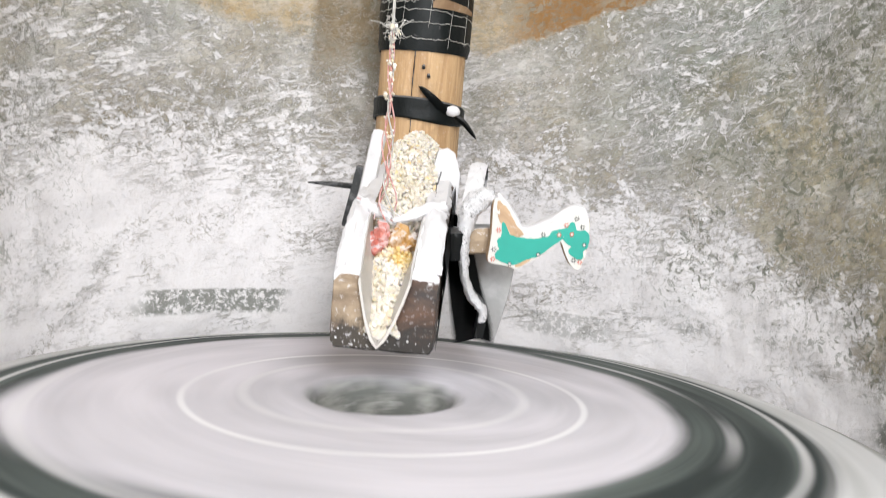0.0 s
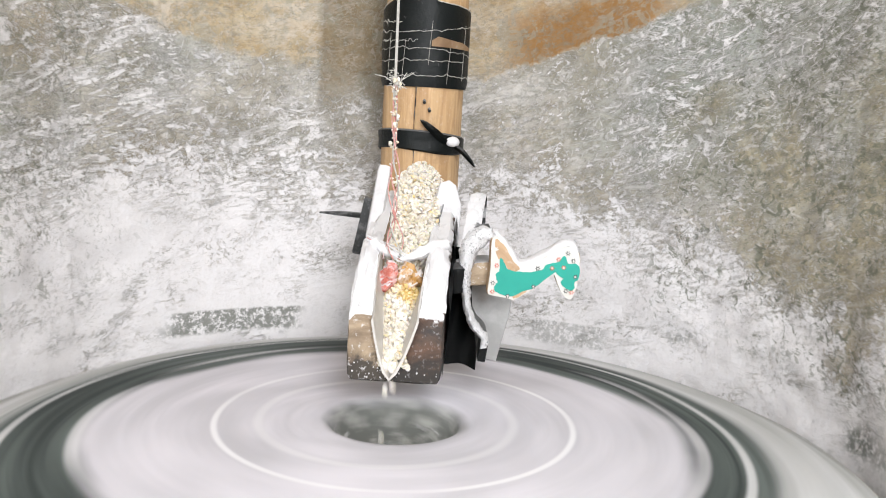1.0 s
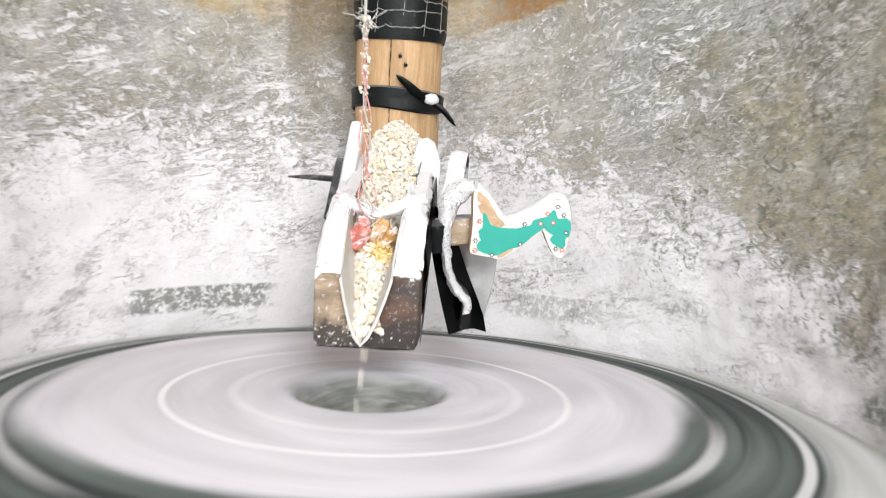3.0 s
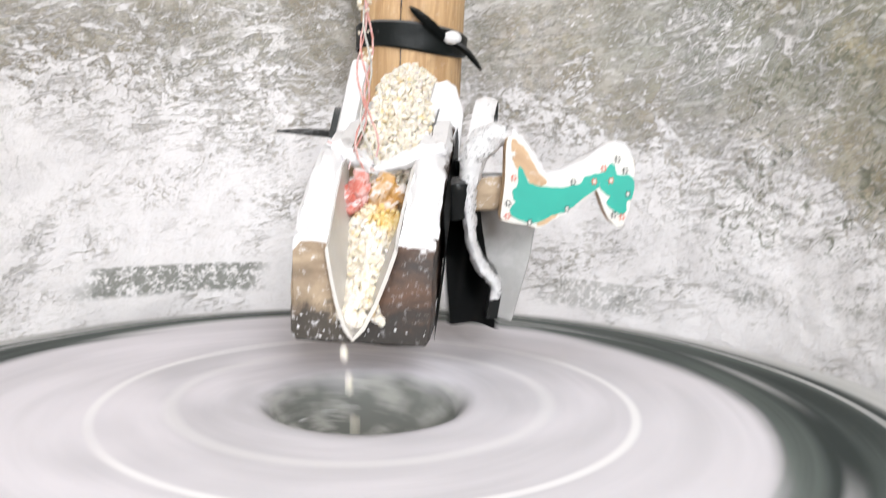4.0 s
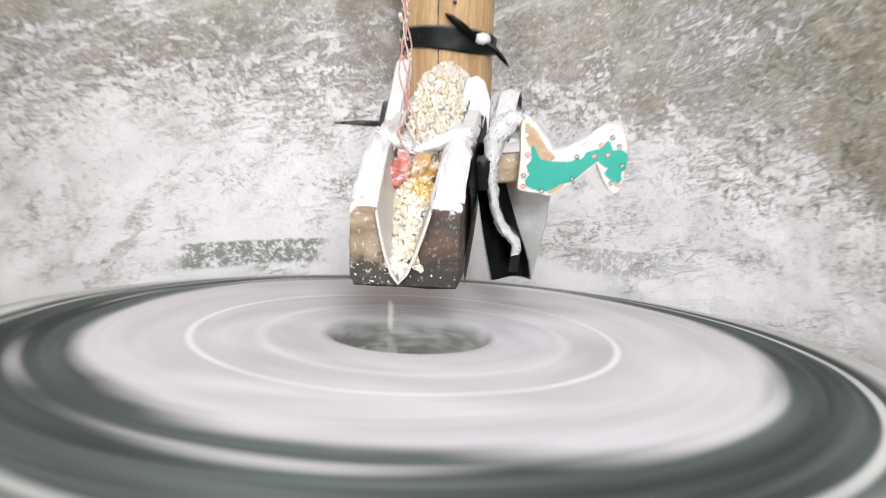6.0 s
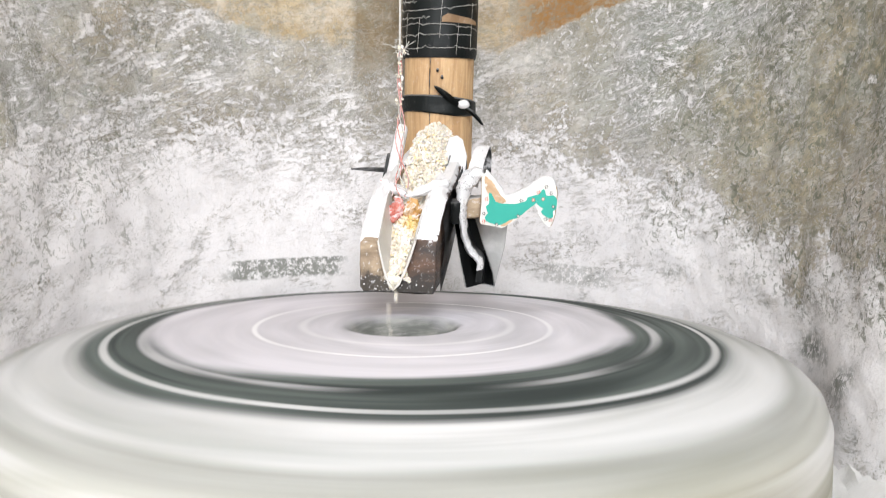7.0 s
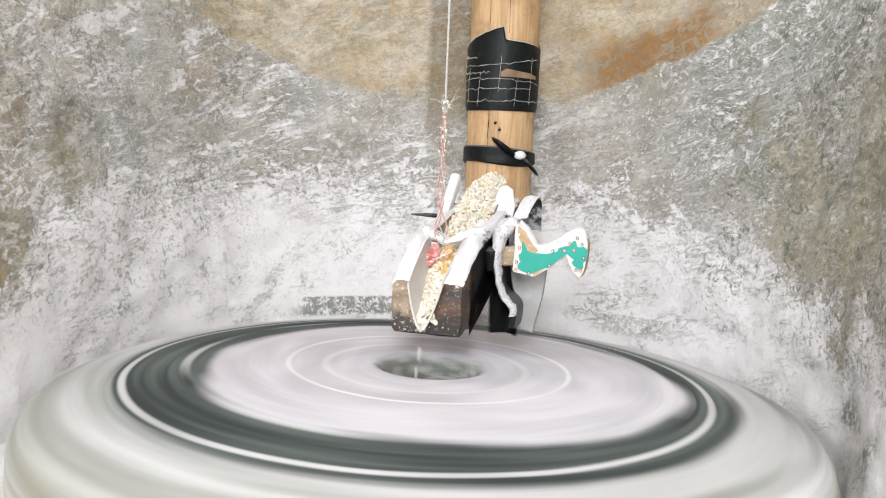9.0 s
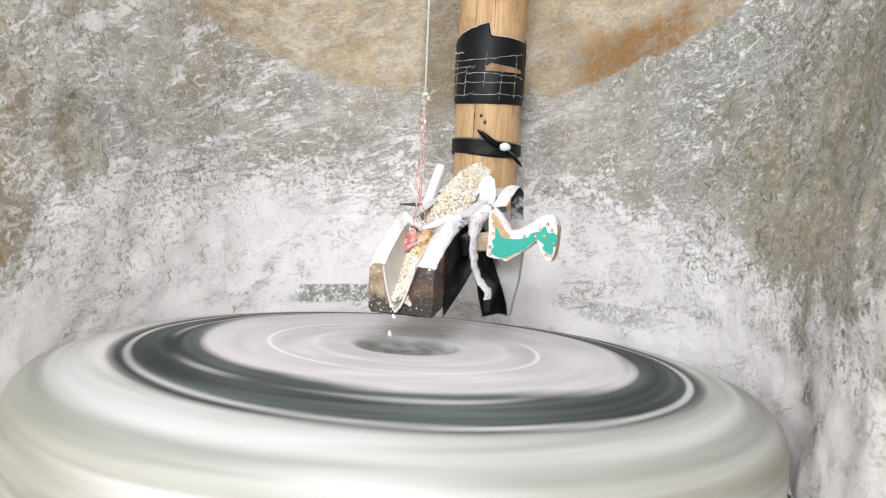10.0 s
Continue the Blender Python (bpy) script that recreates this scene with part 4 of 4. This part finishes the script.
        for k in range(24):
            z = z0 + (z1 - z0) * k / 23
            a = radians(a0 + 2.2 * noise.noise(Vector((z * 14, a0, 0))))
            r = 0.0682 + 0.004 * (z - 0.9)
            line.append((r * math.cos(a), r * math.sin(a), z - 1.6))
        tube(bm, line, [0.0004 + 0.0011 * abs(noise.noise(Vector((k * 0.35, a0, 3)))) for k in range(24)], 5)
        part("crack", bm, IRON, root, "dark crack along the grain")
    for a0, z0 in ((274, 0.995), (281, 0.982)):
        bm = bmesh.new()
        a = radians(a0)
        tube(bm, [(r * math.cos(a), r * math.sin(a), z0 - 1.6 - (r - 0.066) * 0.6) for r in (0.066, 0.0705, 0.074)], 0.0028, 7)
        part("nail", bm, IRON, root, "dark nail stub")
    # a tear that shows the wood
    bm = bmesh.new()
    rows = [[(0.0772 * math.cos(radians(a)), 0.0772 * math.sin(radians(a)), z + h * w - 1.6) for a, w in ((279, 0.5), (287, 1), (305, 0.75), (325, 0.6), (340, 0.3))] for z, h in ((1.080, 0.0), (1.082, 0.014))]
    skin(bm, rows)
    bmesh.ops.solidify(bm, geom=bm.faces[:], thickness=0.001)
    part("tear", bm, HANDLE_WOOD, tape, "tear that shows pale wood")
    strap = wrap("strap", lambda a: 0.911 + 0.004 * math.sin(2 * a), lambda a: 0.941 + 0.006 * math.cos(a + 2.2), 0.0012, 0.004, "narrow black strap tied in a bow")
    for label, at, pts, wide in (("black end of the bow", (0.045, -0.062, -0.672), ((0, 0, 0), (-0.018, -0.012, 0.014), (-0.045, -0.016, 0.034)), 0.013),
                                 ("black end of the bow", (0.054, -0.056, -0.674), ((0, 0, 0), (0.02, -0.008, -0.014), (0.040, -0.006, -0.036)), 0.009)):
        bm = bmesh.new()
        base = Vector(at)
        rows = []
        line = smooth_line([base + Vector(p) for p in pts], 5)
        for k, p in enumerate(line):
            t = k / (len(line) - 1)
            w = wide * (0.75 + 0.5 * t) * (1 - t ** 4) + 0.0008
            rows.append([p + Vector((0.35, 0.1, 0.93)) * w * (s - 0.5) + Vector((0, -0.004 * math.sin(math.pi * s), 0)) for s in (0, 0.25, 0.5, 0.75, 1)])
        skin(bm, rows)
        bmesh.ops.solidify(bm, geom=bm.faces[:], thickness=0.003)
        part("bow_end", bm, TAPE, strap, label)
    bm = bmesh.new()
    bmesh.ops.create_icosphere(bm, subdivisions=2, radius=0.011, matrix=pose(0.054, -0.058, -0.671) @ Matrix.Diagonal((1.1, 0.8, 0.8, 1)))
    roughen(bm, 0.002, 90)
    part("bow_knot", bm, FLOURED, strap, "knot white with flour")
    return root


def feed_string():
    root = empty("feed_string", (-0.033, 0.172, 1.0), "red and pale twine holding the chute, frayed at its knot", "string")
    off = Matrix.Translation((0.033, -0.172, -1.0))
    rng = random.Random(9)
    bm = bmesh.new()
    tube(bm, [off @ Vector(p) for p in ((-0.034, 0.174, 1.0), (-0.036, 0.18, 1.2), (-0.04, 0.2, 1.7), (-0.05, 0.24, 2.4))], 0.0019, 6)
    part("twine", bm, TWINE, root, "pale twine")
    for k in range(4):
        bm = bmesh.new()
        line = []
        for i in range(22):
            t = i / 21
            p = Vector((-0.034, 0.174, 1.0)).lerp(Vector((-0.022, 0.128, 0.775)), t)
            a = t * 16 + k * math.pi / 2
            spread = 0.0022 + 0.006 * t * t
            line.append(off @ (p + Vector((math.cos(a) * spread + 0.004 * (k - 1.5) * t, math.sin(a) * spread, 0))))
        tube(bm, line, 0.001, 5)
        part("strand", bm, PINK if k != 2 else TWINE, root, "red strand" if k != 2 else "pale strand")
    bm = bmesh.new()
    for k in range(60):
        t = rng.random() ** 1.6 * 0.75
        p = Vector((-0.034, 0.172, 1.006)).lerp(Vector((-0.024, 0.135, 0.80)), t) + Vector((rng.gauss(0, 0.0035), rng.gauss(0, 0.003) - 0.002, 0))
        kernel(bm, off @ Matrix.Translation(p) @ pose(0, 0, 0, rng.uniform(0, 360), rng.uniform(0, 360), 0), rng.uniform(0.3, 0.8))
    tagged(part("grain_crust", bm, MAIZE, root, "bits of grain stuck in the twine"), kind="stuff")
    bm = bmesh.new()
    for k in range(30):
        p = Vector((-0.034, 0.174, 1.0)) + Vector((rng.gauss(0, 0.003), rng.gauss(0, 0.003), rng.gauss(0, 0.006)))
        q = p + Vector((rng.gauss(0, 0.010), rng.gauss(0, 0.008), rng.gauss(0, 0.010)))
        tube(bm, [off @ p, off @ (p.lerp(q, 0.5) + Vector((0.002, 0, 0.002))), off @ q], 0.0007, 4)
    part("knot", bm, TWINE, root, "frayed pale knot")
    # the lashing across the chute
    for k in range(5):
        bm = bmesh.new()
        a = Vector((-0.060, 0.150 + 0.004 * k, 0.796 + 0.002 * (k % 3)))
        b = Vector((0.050, 0.165 + 0.004 * ((k * 3) % 5), 0.797))
        mid = Vector((-0.012 + 0.003 * k, 0.128, 0.772 + 0.002 * k))
        tube(bm, [off @ p for p in smooth_line([a, a.lerp(mid, 0.6) + Vector((0, 0, 0.003)), mid, b.lerp(mid, 0.5), b], 4)], 0.0011, 6)
        part("lashing", bm, PINK if k == 1 else FLOURED, root, "reddish lashing" if k == 1 else "flour-white lashing")
    def lump(name, spots, material, label, rough):
        bm = bmesh.new()
        for x, y, z, rx, ry, sx, sy, sz in spots:
            bmesh.ops.create_icosphere(bm, subdivisions=3, radius=1, matrix=off @ pose(x, y, z, rx, ry, 0) @ Matrix.Diagonal((sx, sy, sz, 1)))
        roughen(bm, rough, 130)
        part(name, bm, material, root, label)

    lump("rag", ((-0.027, 0.114, 0.757, 10, 15, 0.0095, 0.009, 0.0155), (-0.033, 0.116, 0.752, 0, 30, 0.006, 0.008, 0.012), (-0.021, 0.112, 0.764, 20, -20, 0.006, 0.007, 0.014),
                 (-0.026, 0.110, 0.744, 0, 60, 0.005, 0.006, 0.011)), RED, "knotted red rag", 0.005)
    lump("gum", ((-0.002, 0.118, 0.759, 0, -10, 0.014, 0.010, 0.013), (0.008, 0.119, 0.753, 0, 25, 0.011, 0.009, 0.012), (-0.009, 0.114, 0.751, 10, 0, 0.008, 0.008, 0.012),
                 (0.002, 0.113, 0.745, 0, 70, 0.006, 0.007, 0.012)), AMBER, "amber lump of gum", 0.005)
    return root


# outline of the clapper's painted head, in its own plane
HEAD = [(0.1019, 0.8070), (0.1076, 0.8128), (0.1162, 0.8075), (0.1252, 0.7978), (0.1333, 0.7858), (0.1418, 0.7744), (0.1565, 0.7790), (0.1757, 0.7908), (0.1916, 0.8013), (0.2046, 0.8048),
        (0.2142, 0.8012), (0.2192, 0.7897), (0.2188, 0.7730), (0.2178, 0.7561), (0.2146, 0.7423), (0.2102, 0.7347), (0.2014, 0.7391), (0.1937, 0.7517), (0.1875, 0.7658), (0.1836, 0.7656),
        (0.1748, 0.7578), (0.1621, 0.7471), (0.1490, 0.7380), (0.1360, 0.7299), (0.1257, 0.7319), (0.1086, 0.7339), (0.1009, 0.7370), (0.1010, 0.7480), (0.1024, 0.7719)]
TEAL_SHAPE = [(0.1166, 0.7841), (0.1234, 0.7710), (0.1338, 0.7666), (0.1507, 0.7663), (0.1705, 0.7704), (0.1767, 0.7780), (0.1914, 0.7820), (0.1975, 0.7906), (0.2016, 0.7807), (0.2154, 0.7796),
              (0.2163, 0.7628), (0.2125, 0.7610), (0.2107, 0.7490), (0.2039, 0.7504), (0.1967, 0.7569), (0.2006, 0.7622), (0.1908, 0.7686), (0.1886, 0.7751), (0.1841, 0.7693), (0.1713, 0.7593),
              (0.1585, 0.7486), (0.1469, 0.7447), (0.1355, 0.7374), (0.1254, 0.7370), (0.1132, 0.7417), (0.1112, 0.7467), (0.1160, 0.7520), (0.1121, 0.7620), (0.1169, 0.7673)]
PEELED = [(0.1072, 0.8081), (0.1140, 0.8057), (0.1225, 0.7974), (0.1314, 0.7831), (0.1409, 0.7725), (0.1344, 0.7680), (0.1268, 0.7701), (0.1202, 0.7786), (0.1108, 0.7862)]
CHAFED = [(0.1342, 0.7363), (0.1415, 0.7408), (0.1493, 0.7452), (0.1528, 0.7433), (0.1432, 0.7357), (0.1366, 0.7326)]


def clapper():
    root = empty("clapper", (0.15, 0.15, 0.77), "curved wooden clapper, its head pasted with teal flowered paper", "clapper")
    off = Matrix.Translation((-0.15, -0.15, -0.77))
    outline = [(p.x, p.z) for p in smooth_line([(x, 0, z) for x, z in HEAD], 4, True)]
    bm = bmesh.new()
    extruded(bm, outline, 0.032, off @ pose(0, 0.130, 0), 0.005)
    head = part("head", bm, HANDLE_WOOD, root, "tan wood, flour on its upper edges")
    bm = bmesh.new()
    # paper over the whole face, peeled off by the neck and chafed below
    middle = Vector((0.157, 0, 0.765))
    shrunk = [middle.lerp(Vector((x, 0, z)), 0.978) for x, z in HEAD]
    extruded(bm, [(p.x, p.z) for p in smooth_line(shrunk, 3, True)], 0.004, off @ pose(0, 0.1288, 0))
    part("paper", bm, PAPER, head, "white paper with small flowers", False)

    def torn(outline, amount, seed, grow=0.0):
        """An outline with an uneven edge, widened a little."""
        line = smooth_line([(x, 0, z) for x, z in outline], 4, True)
        soft = []
        for i, p in enumerate(line):
            way = (line[(i + 1) % len(line)] - line[i - 1]).normalized()
            soft.append(p + Vector((-way.z, 0, way.x)) * grow)
        return [(p.x + amount * noise.noise(p * 330 + Vector((seed, 0, 0))), p.z + amount * noise.noise(p * 330 + Vector((0, seed, 5)))) for p in soft]

    for outline, seed in ((PEELED, 1), (CHAFED, 2)):
        bm = bmesh.new()
        extruded(bm, torn(outline, 0.0012, seed), 0.003, off @ pose(0, 0.1281, 0))
        part("bare_patch", bm, HANDLE_WOOD, head, "bare wood where the paper is gone", False)
    bm = bmesh.new()
    extruded(bm, torn(TEAL_SHAPE, 0.0014, 9, 0.0017), 0.003, off @ pose(0, 0.1279, 0))
    part("teal_patch", bm, TEAL, head, "worn teal patch", False)
    flowers = [(0.1113, 0.7746, 1), (0.1076, 0.7517, 0), (0.1076, 0.7400, 1), (0.1644, 0.7735, 0), (0.1904, 0.7869, 1), (0.1976, 0.7765, 1), (0.2095, 0.7860, 0), (0.2134, 0.7654, 0),
               (0.2100, 0.7449, 1), (0.2025, 0.7460, 0), (0.1603, 0.7496, 0), (0.1278, 0.7356, 0), (0.1092, 0.7956, 2), (0.1829, 0.7749, 1), (0.2020, 0.7955, 0)]
    for x, z, kind in flowers:
        bm = bmesh.new()
        pts = []
        for i in range(12):
            a = math.pi * i / 6
            r = 0.0036 if i % 2 == 0 else 0.0016
            pts.append((x + r * math.cos(a), z + r * math.sin(a)))
        extruded(bm, pts, 0.002, off @ pose(0, 0.1274, 0))
        part("flower", bm, (INK_DARK, INK_RED, PAPER)[kind], head, ("black flower", "red flower", "white flower")[kind], False)
        if kind < 2:
            bm = bmesh.new()
            bmesh.ops.create_cone(bm, cap_ends=True, segments=8, radius1=0.0015, radius2=0.0013, depth=0.001, matrix=off @ pose(x, 0.1272, z, 90))
            part("flower_heart", bm, PAPER, head, "", False)
    # flour along the upper edge
    bm = bmesh.new()
    crest = smooth_line([(0.1087, 0.145, 0.8124), (0.1192, 0.145, 0.8047), (0.1326, 0.145, 0.7873), (0.1418, 0.145, 0.7757), (0.1565, 0.145, 0.7805), (0.1756, 0.145, 0.7921), (0.1919, 0.145, 0.8027), (0.2044, 0.145, 0.8056), (0.2149, 0.145, 0.7998), (0.2187, 0.145, 0.7873)], 5)
    rows = []
    for k, p in enumerate(crest):
        wide = 0.0165 * math.sin(math.pi * (k + 0.6) / (len(crest) + 0.2)) ** 0.4
        rows.append([off @ (p + Vector((0, wide * math.cos(a), 0.0075 * math.sin(a) - 0.0015))) for a in (math.pi * i / 8 for i in range(9))])
    skin(bm, rows)
    roughen(bm, 0.0016, 110)
    part("flour_cap", bm, FLOURED, head, "flour along the upper edge")
    # tail over the stone
    bm = bmesh.new()
    extruded(bm, [(0.084, 0.632), (0.124, 0.624), (0.139, 0.69), (0.144, 0.745), (0.080, 0.745)], 0.022, off @ pose(0, 0.215, 0), 0.003)
    roughen(bm, 0.001, 60)
    part("tail", bm, BOARD, root, "grey dusty board behind the strap")
    bm = bmesh.new()
    slab(bm, 0.05, 0.075, 0.034, off @ pose(0.085, 0.192, 0.756, 0, -8, 0), 0.008)
    roughen(bm, 0.003, 60)
    part("neck", bm, SHOE_PALE, root, "rough wooden neck")
    return root


FLAP_HINGE = pose(0.0, 0.03, 0.045)      # where the strap's free end bends, in the strap's own space


def rubber_strap():
    root = empty("rubber_strap", (0.07, 0.17, 0.72), "curled black rubber strap, floured on its edge, hung beside the chute", "rubber strap")
    off = Matrix.Translation((-0.07, -0.17, -0.72))
    line = smooth_line([(0.104, 0, 0.812), (0.088, 0, 0.808), (0.075, 0, 0.790), (0.0715, 0, 0.756), (0.077, 0, 0.715), (0.087, 0, 0.690), (0.102, 0, 0.672), (0.100, 0, 0.640)], 6)

    def ribbon(y0, y1, thick):
        bm = bmesh.new()
        rows = []
        for k, p in enumerate(line):
            way = (line[min(k + 1, len(line) - 1)] - line[max(k - 1, 0)]).normalized()
            side = Vector((way.z, 0, -way.x)) * (thick / 2)
            rows.append([off @ Vector(q) for q in ((p.x + side.x, y0, p.z + side.z), (p.x - side.x, y0, p.z - side.z), (p.x - side.x, y1, p.z - side.z), (p.x + side.x, y1, p.z + side.z))])
        made = skin(bm, rows, True)
        bm.faces.new(made[0][::-1]), bm.faces.new(made[-1])
        return bm

    part("band", ribbon(0.150, 0.245, 0.010), RUBBER, root, "black rubber band")
    # the front edge is caked with flour, broad above and thin below
    bm = bmesh.new()
    rows = []
    front = line[:-4]
    for k, p in enumerate(front):
        t = k / (len(front) - 1)
        way = (front[min(k + 1, len(front) - 1)] - front[max(k - 1, 0)]).normalized()
        wide = 0.0055 + 0.0085 * math.exp(-((t - 0.22) / 0.22) ** 2) + 0.001 * noise.noise(Vector((k * 0.7, 4, 0)))
        side = Vector((way.z, 0, -way.x)) * wide
        rows.append([off @ (Vector((p.x, 0.147, p.z)) + side * c + Vector((0, d, 0))) for c, d in ((1, 0.004), (0.75, -0.006), (0.25, -0.010), (-0.25, -0.010), (-0.75, -0.006), (-1, 0.004), (-0.5, 0.012), (0.5, 0.012))])
    made = skin(bm, rows, True)
    bm.faces.new(made[0][::-1]), bm.faces.new(made[-1])
    bmesh.ops.subdivide_edges(bm, edges=bm.edges[:], cuts=1, use_grid_fill=True)
    roughen(bm, 0.0022, 110)
    part("floured_edge", bm, RUBBER_DUST, root, "edge caked with flour")
    # the hanging end, which swings
    bm = bmesh.new()
    rows = []
    hinge = FLAP_HINGE.inverted() @ off
    for k in range(10):
        t = k / 9
        z = 0.785 - 0.160 * t
        x0 = 0.050 + 0.014 * t ** 2
        x1 = 0.080 + 0.038 * t ** 1.5 - 0.006 * max(0.0, t - 0.85) / 0.15
        rows.append([hinge @ Vector((x0 + (x1 - x0) * i / 6, 0.198 + 0.008 * math.sin(i * 0.9 + k * 0.5) - 0.010 * t * (i / 6), z - 0.006 * abs(i / 6 - 0.55) * (k == 9))) for i in range(7)])
    skin(bm, rows)
    bmesh.ops.solidify(bm, geom=bm.faces[:], thickness=0.006)
    skirt = part("skirt", bm, RUBBER, root, "hanging black rubber end")
    skirt.matrix_local = FLAP_HINGE
    bm = bmesh.new()
    rows = []
    for p in smooth_line([(0.078, 0.235, 0.79), (0.082, 0.27, 0.815), (0.087, 0.315, 0.842), (0.091, 0.35, 0.855), (0.093, 0.375, 0.84), (0.092, 0.385, 0.79)], 5):
        rows.append([off @ Vector((p.x + w, p.y + 0.2 * w, p.z - abs(w) * 0.4)) for w in (-0.012, -0.004, 0.004, 0.012)])
    skin(bm, rows)
    bmesh.ops.solidify(bm, geom=bm.faces[:], thickness=0.006)
    bmesh.ops.subdivide_edges(bm, edges=bm.edges[:], cuts=1, use_grid_fill=True)
    roughen(bm, 0.003, 70)
    part("upper_loop", bm, RUBBER_HALF, root, "upper loop, half white with flour")
    return skirt


def falling_kernels():
    made = []
    for k in range(298):
        bm = bmesh.new()
        kernel(bm, Matrix.Identity(4), 1.15)
        ob = tagged(mesh_object("maize_kernel", bm, MAIZE) if not made else made[0].copy(), "single maize kernel dropping off the spout", "maize kernel", "kernels that drop off the spout")
        if made:
            bm.free()
            scene.collection.objects.link(ob)
        made.append(ob)
    return made


def motions():
    """The stone turns about 2.3 times a second, askew on its spindle; the strap's end rides on it; kernels drop off the spout into its eye."""
    askew = Matrix.Rotation(radians(1.5), 4, Vector((math.sin(radians(-16)), -math.cos(radians(-16)), 0)))
    bed = Matrix.Translation(AXIS) @ pose(0, 0, 0, -1.4, -0.19, 0)
    walk(stone, [(k / 15, bed @ pose(0, 0, 0, 0, 0, -13 + 818 * k / 15) @ askew) for k in range(151)])
    walk(flap, [(k / 12, FLAP_HINGE @ pose(0, 0, 0, 2.5 * math.sin(radians(820 * (k / 12 - 0.75))), -7.5 * math.cos(radians(820 * (k / 12 - 0.80))), 0)) for k in range(121)])
    rng = random.Random(33)
    for k, ob in enumerate(kernels):
        start = -0.05 + 10.0 * (k + rng.uniform(-0.45, 0.45)) / len(kernels)
        x, y, z = -0.014 + rng.uniform(-0.006, 0.006), 0.022, 0.661 + rng.uniform(-0.002, 0.004)
        turn = rng.uniform(0, 180)
        rows = [(0.0, pose(x, y + 0.004, z, turn, 20, turn))]
        if start > 0.04:
            rows.append((start, pose(x, y, z, turn, 20, turn)))
        for step in (0.04, 0.07, 0.10, 0.13, 0.16, 0.19, 0.22):
            t = start + step
            if 0.02 < t < 9.97:
                fall = 0.5 * 9.81 * step * step
                rows.append((t, pose(x, y - 0.12 * step, max(z - fall, 0.408), turn + 300 * step, 20, turn)))
        end = pose(x, y - 0.026, 0.406, turn + 66, 20, turn)
        rows.append((10.0, rows[-1][1] if start + 0.22 > 9.97 else end))
        walk(ob, rows)


mud_wall()
room()
stone = millstone()
shoe()
maize_heap()
hopper_pole()
feed_string()
clapper()
flap = rubber_strap()
kernels = falling_kernels()
motions()
